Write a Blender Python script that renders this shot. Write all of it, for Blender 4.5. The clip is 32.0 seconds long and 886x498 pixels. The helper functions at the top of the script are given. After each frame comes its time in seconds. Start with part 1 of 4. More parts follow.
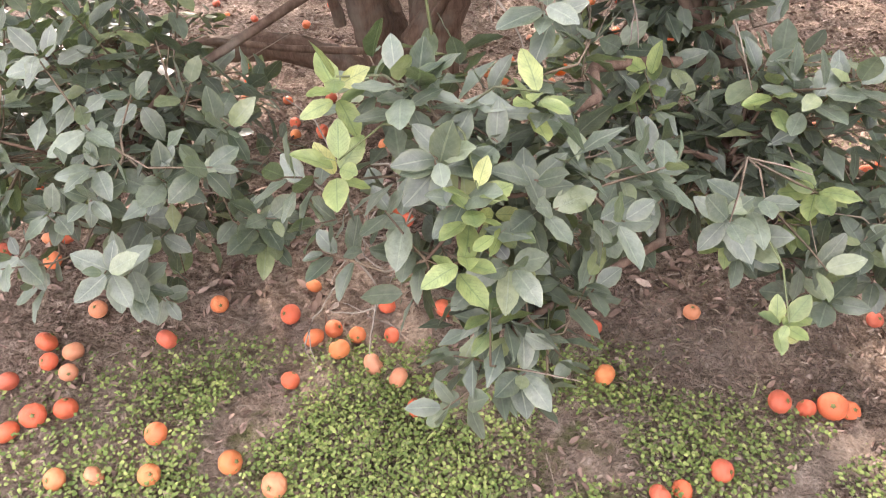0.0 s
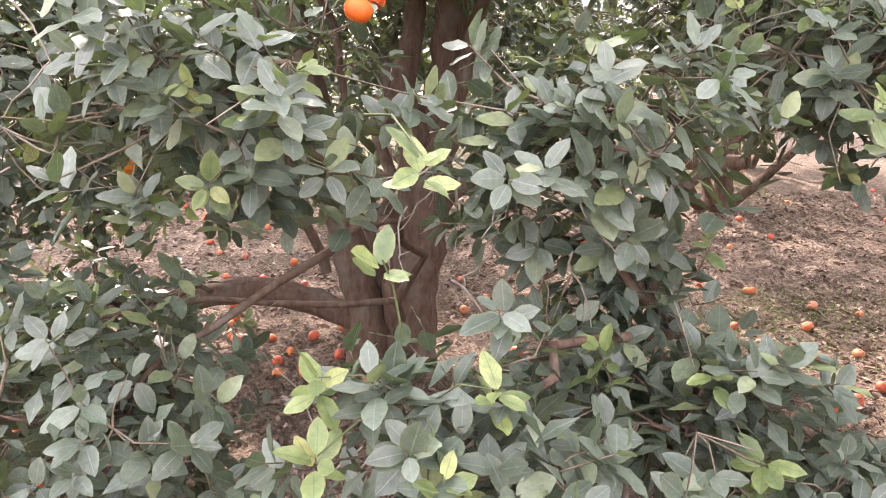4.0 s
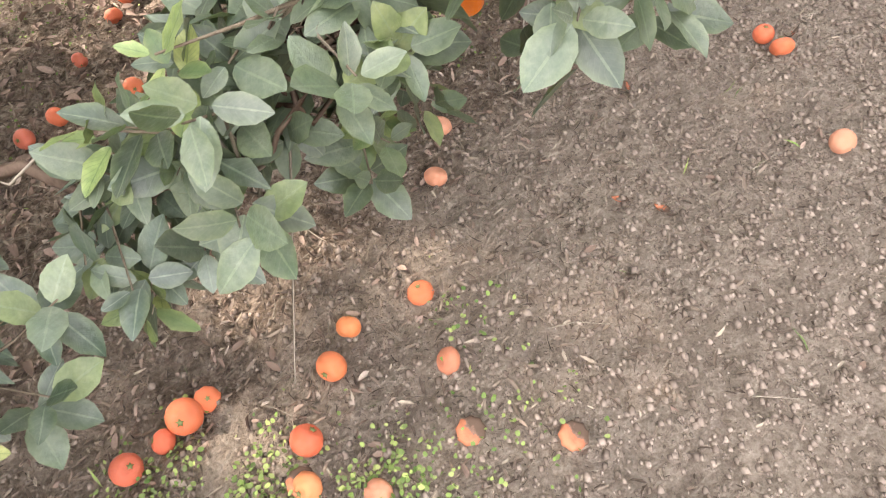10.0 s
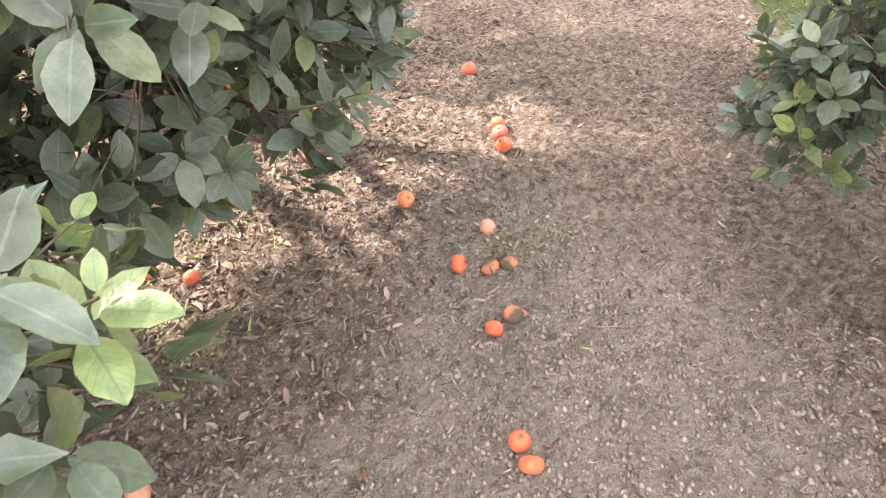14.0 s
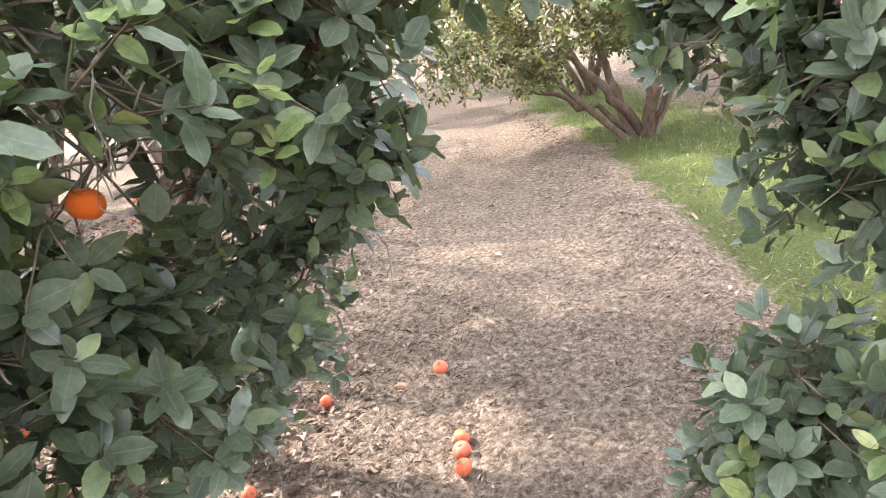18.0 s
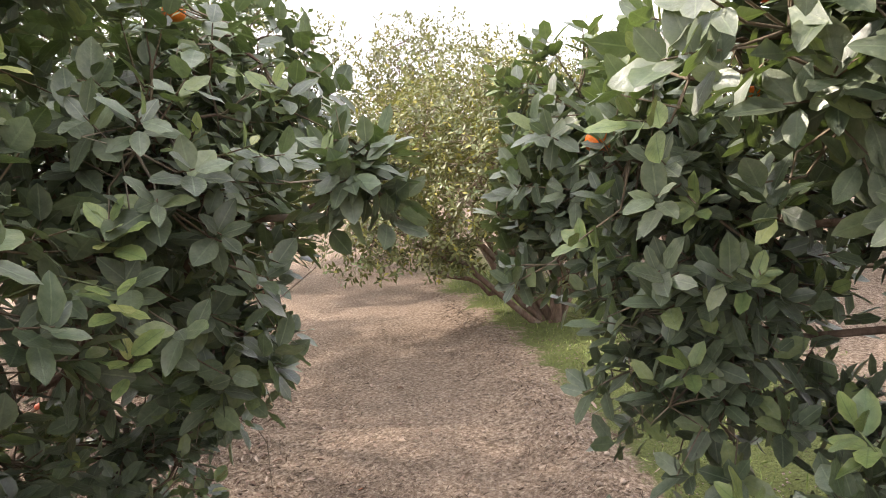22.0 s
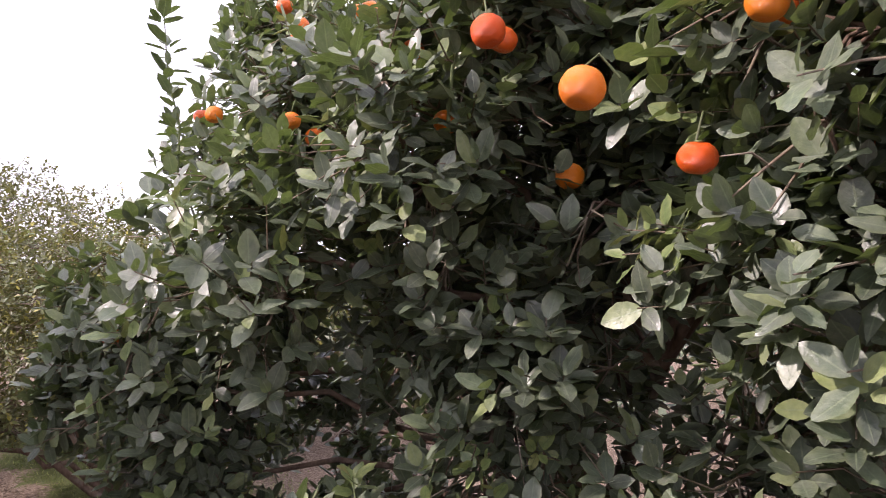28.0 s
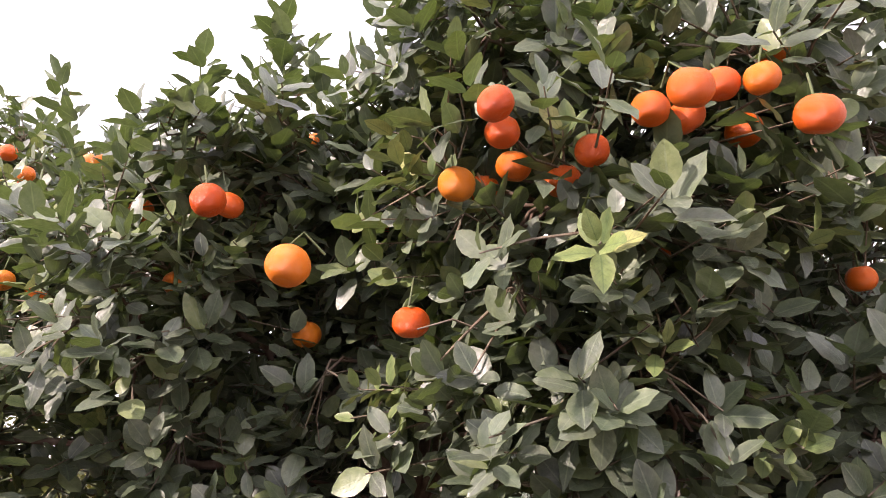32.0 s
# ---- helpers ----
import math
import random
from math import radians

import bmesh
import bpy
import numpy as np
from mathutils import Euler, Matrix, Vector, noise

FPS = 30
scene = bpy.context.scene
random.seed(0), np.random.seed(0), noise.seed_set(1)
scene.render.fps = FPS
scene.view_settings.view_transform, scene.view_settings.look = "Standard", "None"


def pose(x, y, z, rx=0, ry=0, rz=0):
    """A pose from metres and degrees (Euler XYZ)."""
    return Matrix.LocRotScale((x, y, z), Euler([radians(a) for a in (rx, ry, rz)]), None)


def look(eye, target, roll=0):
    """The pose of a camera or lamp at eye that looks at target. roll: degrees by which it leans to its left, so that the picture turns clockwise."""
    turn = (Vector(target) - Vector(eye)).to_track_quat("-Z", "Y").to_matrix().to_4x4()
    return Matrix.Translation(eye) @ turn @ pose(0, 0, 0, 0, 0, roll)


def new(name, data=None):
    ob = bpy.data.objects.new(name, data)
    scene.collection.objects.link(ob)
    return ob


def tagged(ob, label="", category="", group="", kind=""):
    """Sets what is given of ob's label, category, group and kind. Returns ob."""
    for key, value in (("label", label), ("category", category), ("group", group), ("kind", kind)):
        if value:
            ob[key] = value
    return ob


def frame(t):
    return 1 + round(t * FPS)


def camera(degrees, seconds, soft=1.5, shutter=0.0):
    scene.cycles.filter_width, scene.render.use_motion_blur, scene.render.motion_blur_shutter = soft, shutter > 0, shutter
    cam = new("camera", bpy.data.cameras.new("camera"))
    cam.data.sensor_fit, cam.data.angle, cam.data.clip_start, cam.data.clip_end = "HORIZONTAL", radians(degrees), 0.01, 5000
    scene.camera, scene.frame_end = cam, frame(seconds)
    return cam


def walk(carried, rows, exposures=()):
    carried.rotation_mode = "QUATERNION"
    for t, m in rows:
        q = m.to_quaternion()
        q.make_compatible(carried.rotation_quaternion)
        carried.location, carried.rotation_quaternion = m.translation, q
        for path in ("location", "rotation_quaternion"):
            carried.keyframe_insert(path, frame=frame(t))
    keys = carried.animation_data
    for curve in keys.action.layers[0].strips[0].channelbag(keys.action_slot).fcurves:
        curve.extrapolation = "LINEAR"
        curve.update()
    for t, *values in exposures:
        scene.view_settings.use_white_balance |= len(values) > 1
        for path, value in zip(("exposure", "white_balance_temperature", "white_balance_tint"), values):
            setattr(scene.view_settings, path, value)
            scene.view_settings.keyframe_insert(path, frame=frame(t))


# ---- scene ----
cam = camera(64.8, 32.0, soft=0.3, shutter=0.2)
PATH = [
    (0, (0.008, -0.018, 1.638), (-0.026, 1.645, 0.528), 0.2),
    (0.5, (0.005, -0.030, 1.663), (-0.016, 1.709, 0.674), 0.5),
    (1, (0.002, -0.040, 1.689), (-0.011, 1.753, 0.804), -0.5),
    (1.5, (-0.000, -0.043, 1.718), (-0.054, 1.780, 0.898), -1.2),
    (2, (-0.004, -0.042, 1.741), (-0.057, 1.814, 0.996), -1.3),
    (2.5, (-0.006, -0.051, 1.765), (-0.043, 1.834, 1.097), -0.3),
    (4.5, (0.060, -0.095, 1.811), (0.100, 1.827, 1.259), 1.1),
    (5, (0.104, -0.109, 1.772), (0.288, 1.777, 1.132), 0.3),
    (5.5, (0.154, -0.041, 1.726), (0.656, 1.743, 0.973), -0.3),
    (6, (0.220, 0.037, 1.658), (0.985, 1.612, 0.690), -1.8),
    (6.5, (0.259, 0.094, 1.572), (1.071, 1.411, 0.304), -4.2),
    (7, (0.304, 0.143, 1.488), (1.155, 1.300, 0.096), -6.3),
    (7.5, (0.380, 0.168, 1.463), (1.276, 1.145, -0.034), -2.3),
    (8, (0.573, 0.196, 1.458), (1.444, 1.272, 0.014), -4.9),
    (8.5, (0.784, 0.190, 1.456), (1.629, 1.303, 0.026), -7.7),
    (9, (0.921, 0.228, 1.457), (1.698, 1.308, -0.036), -13.2),
    (9.5, (1.093, 0.346, 1.432), (1.797, 1.336, -0.156), -16.4),
    (10, (1.240, 0.449, 1.431), (1.958, 1.426, -0.160), -18.5),
    (10.5, (1.343, 0.460, 1.452), (2.083, 1.474, -0.105), -17.5),
    (11, (1.460, 0.417, 1.469), (2.183, 1.580, 0.011), -13.7),
    (11.5, (1.581, 0.362, 1.467), (2.296, 1.528, 0.007), -15.8),
    (12, (1.690, 0.271, 1.486), (2.477, 1.445, 0.070), -12.6),
    (12.5, (1.750, 0.210, 1.502), (2.670, 1.353, 0.143), -10.4),
    (13, (1.837, 0.204, 1.502), (2.867, 1.320, 0.202), -7.5),
    (13.5, (1.990, 0.246, 1.505), (3.070, 1.368, 0.251), -4.9),
    (14, (2.109, 0.281, 1.528), (3.179, 1.434, 0.292), -4.9),
    (14.5, (2.232, 0.284, 1.541), (3.187, 1.541, 0.312), -4.3),
    (16.5, (2.633, 0.326, 1.567), (3.548, 1.857, 0.663), -10.6),
    (17, (2.689, 0.293, 1.585), (3.727, 1.779, 0.740), -10.8),
    (17.5, (2.704, 0.273, 1.615), (3.850, 1.754, 0.911), -10.9),
    (18, (2.714, 0.247, 1.637), (3.940, 1.692, 0.996), -10.3),
    (18.5, (2.730, 0.226, 1.666), (4.025, 1.648, 1.119), -10.1),
    (19, (2.738, 0.206, 1.693), (4.061, 1.635, 1.238), -9.7),
    (19.5, (2.748, 0.181, 1.707), (4.083, 1.615, 1.305), -9.5),
    (20, (2.763, 0.160, 1.713), (4.111, 1.592, 1.347), -10.1),
    (20.5, (2.784, 0.145, 1.718), (4.165, 1.552, 1.382), -9.6),
    (21, (2.799, 0.131, 1.719), (4.202, 1.531, 1.448), -8.7),
    (21.5, (2.809, 0.121, 1.711), (4.227, 1.502, 1.425), -7.9),
    (22, (2.766, 0.078, 1.720), (4.254, 1.398, 1.521), -6.9),
    (22.5, (2.679, 0.064, 1.736), (4.165, 1.389, 1.552), -6.4),
    (23, (2.559, 0.010, 1.740), (4.060, 1.319, 1.555), -6.1),
    (23.5, (2.439, -0.049, 1.723), (3.977, 1.193, 1.416), -5.5),
    (24, (2.382, -0.132, 1.732), (3.965, 1.070, 1.508), -5.6),
    (24.5, (2.344, -0.284, 1.727), (3.933, 0.915, 1.528), -5.0),
    (26.5, (2.205, -0.497, 1.746), (4.070, 0.222, 1.669), -5.5),
    (27, (2.203, -0.504, 1.772), (4.104, 0.117, 1.727), -3.7),
    (27.5, (2.187, -0.523, 1.776), (4.126, -0.042, 1.872), -3.3),
    (28, (2.181, -0.544, 1.786), (4.149, -0.228, 1.954), -3.5),
    (28.5, (2.173, -0.563, 1.798), (4.150, -0.363, 2.028), -3.7),
    (29, (2.167, -0.575, 1.808), (4.140, -0.447, 2.108), -4.6),
    (29.5, (2.156, -0.582, 1.824), (4.117, -0.507, 2.210), -7.2),
    (30, (2.149, -0.600, 1.831), (4.108, -0.622, 2.237), -8.1),
    (30.5, (2.152, -0.621, 1.829), (4.104, -0.756, 2.247), -8.5),
    (31, (2.158, -0.634, 1.833), (4.101, -0.836, 2.260), -9.0),
    (31.5, (2.164, -0.654, 1.837), (4.094, -0.923, 2.286), -8.9),
    (32, (2.163, -0.661, 1.840), (4.082, -0.984, 2.303), -8.9),
]
EXPOSURES = [(0.0, 2.26, 6700, 27), (2.0, 2.26, 6600, 29), (5.0, 2.25, 6600, 28), (6.2, 2.45, 6500, 21), (7.5, 2.38, 6600, 18), (9.0, 2.3, 6800, 15), (11.0, 2.4, 6500, 18), (13.0, 2.65, 6300, 19), (14.0, 2.5, 6450, 18), (17.0, 2.45, 6150, 15), (20.0, 2.57, 6150, 18), (21.5, 2.05, 6650, 17), (23.0, 1.05, 6800, 21), (24.0, 1.68, 6650, 23), (26.5, 0.7, 6400, 32), (29.0, 0.98, 6350, 34), (30.2, 0.98, 6450, 34), (32.0, 1.15, 6700, 33)]
walk(cam, [(t, look(eye, target, roll)) for t, eye, target, roll in PATH], EXPOSURES)

# ---- light: hazy sun behind the trees, bright thin cloud ----
SUN_AZIMUTH, SUN_HEIGHT = -20.0, 41.0     # degrees east of +y, degrees above the ground
sun_way = Vector((math.sin(radians(SUN_AZIMUTH)) * math.cos(radians(SUN_HEIGHT)),
                  math.cos(radians(SUN_AZIMUTH)) * math.cos(radians(SUN_HEIGHT)), math.sin(radians(SUN_HEIGHT))))
sun = new("sun", bpy.data.lights.new("sun", "SUN"))
sun.data.energy, sun.data.angle, sun.data.color = 3.6, radians(2.0), (1.0, 0.93, 0.82)
sun.matrix_world = look(sun_way * 30, (0, 0, 0))

world = bpy.data.worlds.new("hazy_sky")
world.use_nodes = True
scene.world = world
wn, wl = world.node_tree.nodes, world.node_tree.links
sky = wn.new("ShaderNodeTexSky")
sky.sky_type, sky.sun_disc = "NISHITA", False
sky.sun_elevation, sky.sun_rotation, sky.dust_density = radians(SUN_HEIGHT), radians(SUN_AZIMUTH), 3.0
coord = wn.new("ShaderNodeTexCoord")
cloud = wn.new("ShaderNodeTexNoise")
cloud.inputs["Scale"].default_value, cloud.inputs["Detail"].default_value = 2.2, 6.0
ramp = wn.new("ShaderNodeValToRGB")
ramp.color_ramp.elements[0].position, ramp.color_ramp.elements[1].position = 0.36, 0.5
ramp.color_ramp.elements[0].color = (0.35, 0.35, 0.35, 1)
mix = wn.new("ShaderNodeMix")
mix.data_type = "RGBA"
mix.inputs["B"].default_value = (8.6, 8.9, 9.3, 1)
background = wn["Background"]
background.inputs["Strength"].default_value = 0.135
wl.new(coord.outputs["Generated"], cloud.inputs["Vector"])
wl.new(cloud.outputs["Fac"], ramp.inputs["Fac"])
wl.new(ramp.outputs["Color"], mix.inputs["Factor"])
wl.new(sky.outputs["Color"], mix.inputs["A"])
wl.new(mix.outputs["Result"], background.inputs["Color"])


# ---- materials ----
def material(name, roughness=0.6, specular=0.4):
    m = bpy.data.materials.new(name)
    m.use_nodes = True
    bsdf = m.node_tree.nodes["Principled BSDF"]
    bsdf.inputs["Roughness"].default_value = roughness
    bsdf.inputs["Specular IOR Level"].default_value = specular
    return m, m.node_tree.nodes, m.node_tree.links, bsdf


def noise_node(n, l, scale, detail=4.0, rough=0.55, vector=None):
    t = n.new("ShaderNodeTexNoise")
    t.inputs["Scale"].default_value, t.inputs["Detail"].default_value, t.inputs["Roughness"].default_value = scale, detail, rough
    if vector:
        l.new(vector, t.inputs["Vector"])
    return t.outputs["Fac"]


def ramp_node(n, l, value, *stops):
    r = n.new("ShaderNodeValToRGB")
    e = r.color_ramp.elements
    while len(e) < len(stops):
        e.new(0.5)
    for k, (p, c) in zip(e, stops):
        k.position, k.color = p, (*c, 1)
    l.new(value, r.inputs["Fac"])
    return r.outputs["Color"]


def mix_node(n, l, factor, a, b, how="MIX"):
    m = n.new("ShaderNodeMix")
    m.data_type, m.blend_type = "RGBA", how
    for key, value in (("Factor", factor), ("A", a), ("B", b)):
        if hasattr(value, "links"):
            l.new(value, m.inputs[key])
        else:
            m.inputs[key].default_value = value if key == "Factor" else (*value, 1)
    return m.outputs["Result"]


def math_node(n, l, how, a, b=0.0):
    m = n.new("ShaderNodeMath")
    m.operation = how
    for key, value in ((0, a), (1, b)):
        if hasattr(value, "links"):
            l.new(value, m.inputs[key])
        else:
            m.inputs[key].default_value = value
    return m.outputs[0]


def bump_node(n, l, bsdf, height, distance, strength=1.0):
    b = n.new("ShaderNodeBump")
    b.inputs["Distance"].default_value, b.inputs["Strength"].default_value = distance, strength
    l.new(height, b.inputs["Height"])
    l.new(b.outputs["Normal"], bsdf.inputs["Normal"])


def leaf_material(name, dark, mid, light, vein, vein_amount, single, through_light, dust, gloss=0.5):
    """Citrus leaf: colour drawn per leaf, a paler midrib and side veins, dust, light that shines through."""
    m, n, l, bsdf = material(name, 0.4, gloss)
    if single:
        pick = n.new("ShaderNodeObjectInfo").outputs["Random"]
    else:
        pick = n.new("ShaderNodeNewGeometry").outputs["Random Per Island"]
    colour = ramp_node(n, l, pick, (0.0, dark), (0.5, mid), (0.85, tuple(1.3 * v for v in mid)), (1.0, light))
    uv = n.new("ShaderNodeUVMap")
    sep = n.new("ShaderNodeSeparateXYZ")
    l.new(uv.outputs["UV"], sep.inputs[0])
    off = math_node(n, l, "ABSOLUTE", math_node(n, l, "SUBTRACT", sep.outputs[0], 0.5))
    rib = math_node(n, l, "MULTIPLY", math_node(n, l, "LESS_THAN", off, 0.035), 0.75)
    side = math_node(n, l, "SINE", math_node(n, l, "MULTIPLY", math_node(n, l, "SUBTRACT", sep.outputs[1], math_node(n, l, "MULTIPLY", off, 0.55)), 62.0))
    side = math_node(n, l, "GREATER_THAN", side, 0.86)
    side = math_node(n, l, "MULTIPLY", side, 0.45 if vein[0] < 0.1 else 0.13)
    veins = math_node(n, l, "MULTIPLY", math_node(n, l, "MAXIMUM", rib, side), vein_amount)
    colour = mix_node(n, l, veins, colour, vein)
    pos = n.new("ShaderNodeNewGeometry").outputs["Position"]
    dusty = ramp_node(n, l, noise_node(n, l, 14.0, 5.0, 0.65, pos), (0.35, (0, 0, 0)), (0.75, (dust, dust, dust)))
    colour = mix_node(n, l, math_node(n, l, "MULTIPLY", math_node(n, l, "POWER", math_node(n, l, "MULTIPLY", off, 2.0), 3.0), 0.3), colour, light)
    colour = mix_node(n, l, dusty, colour, (0.31, 0.293, 0.26))
    blotch = ramp_node(n, l, noise_node(n, l, 70.0, 3.0, 0.6, pos), (0.3, (0.72, 0.76, 0.74)), (0.7, (1.22, 1.2, 1.16)))
    colour = mix_node(n, l, 1.0, colour, blotch, "MULTIPLY")
    l.new(colour, bsdf.inputs["Base Color"])
    l.new(ramp_node(n, l, noise_node(n, l, 30.0, 3.0, 0.6, pos), (0.3, (0.32, 0.32, 0.32)), (0.7, (0.5, 0.5, 0.5))), bsdf.inputs["Roughness"])
    bump_node(n, l, bsdf, math_node(n, l, "ADD", veins, math_node(n, l, "MULTIPLY", noise_node(n, l, 90.0, 3.0, 0.6, pos), 1.6)), 0.0014, 0.7)
    shine = n.new("ShaderNodeBsdfTranslucent")
    l.new(mix_node(n, l, 0.75, colour, through_light), shine.inputs["Color"])
    mixer = n.new("ShaderNodeMixShader")
    mixer.inputs[0].default_value = 0.14
    l.new(bsdf.outputs[0], mixer.inputs[1])
    l.new(shine.outputs[0], mixer.inputs[2])
    l.new(mixer.outputs[0], n["Material Output"].inputs["Surface"])
    return m


DEEP = ((0.022, 0.040, 0.022), (0.080, 0.108, 0.066), (0.19, 0.23, 0.08), (0.2, 0.25, 0.14), 0.6)
OLD = ((0.026, 0.048, 0.032), (0.084, 0.112, 0.084), (0.19, 0.23, 0.09), (0.22, 0.27, 0.17), 0.6)
YOUNG = ((0.075, 0.12, 0.042), (0.15, 0.2, 0.066), (0.33, 0.33, 0.115), (0.052, 0.1, 0.034), 0.7)
THROUGH, YOUNG_THROUGH = (0.22, 0.34, 0.04), (0.29, 0.32, 0.08)
leaf_old = leaf_material("citrus_leaf", *OLD, False, THROUGH, 0.26, 0.65)
leaf_old_single = leaf_material("citrus_leaf_single", *OLD, True, THROUGH, 0.26, 0.65)
leaf_deep = leaf_material("deep_green_citrus_leaf", *DEEP, False, THROUGH, 0.3, 0.6)
leaf_deep_single = leaf_material("deep_green_citrus_leaf_single", *DEEP, True, THROUGH, 0.3, 0.6)
leaf_young = leaf_material("young_citrus_leaf", *YOUNG, False, YOUNG_THROUGH, 0.1)
leaf_young_single = leaf_material("young_citrus_leaf_single", *YOUNG, True, YOUNG_THROUGH, 0.1)
FAR_OLD = ((0.04, 0.052, 0.022), (0.095, 0.106, 0.04), (0.34, 0.3, 0.06), (0.15, 0.17, 0.06), 0.2)
leaf_far = leaf_material("sparse_yellowing_leaf", *FAR_OLD, False, (0.32, 0.31, 0.05), 0.1, 0.2)


def bark_material(name, a, b, scale):
    m, n, l, bsdf = material(name, 0.85, 0.2)
    tc = n.new("ShaderNodeTexCoord").outputs["Object"]
    stretch = n.new("ShaderNodeMapping")
    stretch.inputs["Scale"].default_value = (1, 1, 0.3)
    l.new(tc, stretch.inputs["Vector"])
    g = noise_node(n, l, scale, 8.0, 0.7, stretch.outputs[0])
    c = ramp_node(n, l, g, (0.3, a), (0.7, b))
    c = mix_node(n, l, ramp_node(n, l, noise_node(n, l, 5.0, 3.0, 0.6, tc), (0.5, (0, 0, 0)), (0.7, (0.5, 0.5, 0.5))), c, (0.22, 0.21, 0.17))
    l.new(c, bsdf.inputs["Base Color"])
    bump_node(n, l, bsdf, g, 0.006, 1.0)
    return m


bark = bark_material("citrus_bark", (0.075, 0.045, 0.032), (0.2, 0.14, 0.1), 30.0)
twig_bark = bark_material("citrus_twig", (0.11, 0.08, 0.055), (0.24, 0.19, 0.13), 60.0)
pale_twig = bark_material("pale_dead_twig", (0.2, 0.165, 0.13), (0.4, 0.35, 0.29), 70.0)
green_twig = bark_material("green_twig", (0.07, 0.10, 0.04), (0.16, 0.18, 0.08), 60.0)


def peel_material(name, stops, rough):
    m, n, l, bsdf = material(name, rough, 0.5)
    pick = n.new("ShaderNodeObjectInfo").outputs["Random"]
    tc = n.new("ShaderNodeTexCoord").outputs["Object"]
    c = ramp_node(n, l, pick, *stops)
    patch = ramp_node(n, l, noise_node(n, l, 26.0, 4.0, 0.6, tc), (0.4, (0, 0, 0)), (0.75, (0.4, 0.4, 0.4)))
    c = mix_node(n, l, patch, c, (0.76, 0.2, 0.02))
    specks = ramp_node(n, l, noise_node(n, l, 120.0, 3.0, 0.7, tc), (0.62, (0, 0, 0)), (0.72, (0.6, 0.6, 0.6)))
    c = mix_node(n, l, specks, c, (0.3, 0.12, 0.05))
    l.new(c, bsdf.inputs["Base Color"])
    pores = n.new("ShaderNodeTexVoronoi")
    pores.inputs["Scale"].default_value = 420.0
    l.new(tc, pores.inputs["Vector"])
    bump_node(n, l, bsdf, pores.outputs["Distance"], 0.0012, 0.5)
    bsdf.inputs["Subsurface Weight"].default_value = 0.0
    return m


peel = peel_material("mandarin_peel", ((0.0, (0.68, 0.07, 0.004)), (0.45, (0.76, 0.125, 0.005)), (0.75, (0.81, 0.19, 0.008)), (1.0, (0.85, 0.28, 0.015))), 0.3)
peel_fallen = peel_material("fallen_mandarin_peel", ((0.0, (0.50, 0.12, 0.08)), (0.3, (0.62, 0.12, 0.06)), (0.65, (0.65, 0.165, 0.07)), (0.88, (0.66, 0.225, 0.08)), (1.0, (0.55, 0.27, 0.17))), 0.5)
peel_faded = peel_material("faded_mandarin_peel", ((0.0, (0.46, 0.17, 0.10)), (0.5, (0.52, 0.22, 0.13)), (1.0, (0.55, 0.29, 0.19))), 0.6)
rot, rn, rl, rb = material("rotten_peel", 0.8, 0.2)
rot_at = rn.new("ShaderNodeTexCoord").outputs["Object"]
rot_axis = rn.new("ShaderNodeSeparateXYZ")
rl.new(rot_at, rot_axis.inputs[0])
rotted = math_node(rn, rl, "ADD", math_node(rn, rl, "MULTIPLY", rot_axis.outputs[0], 0.45), noise_node(rn, rl, 1.6, 5.0, 0.6, rot_at))
rl.new(ramp_node(rn, rl, rotted, (0.36, (0.11, 0.07, 0.048)), (0.5, (0.2, 0.12, 0.085)), (0.57, (0.4, 0.14, 0.075)), (0.8, (0.5, 0.19, 0.1))), rb.inputs["Base Color"])
calyx_green, _, _, cb = material("calyx_green", 0.7, 0.3)
cb.inputs["Base Color"].default_value = (0.16, 0.17, 0.06, 1)


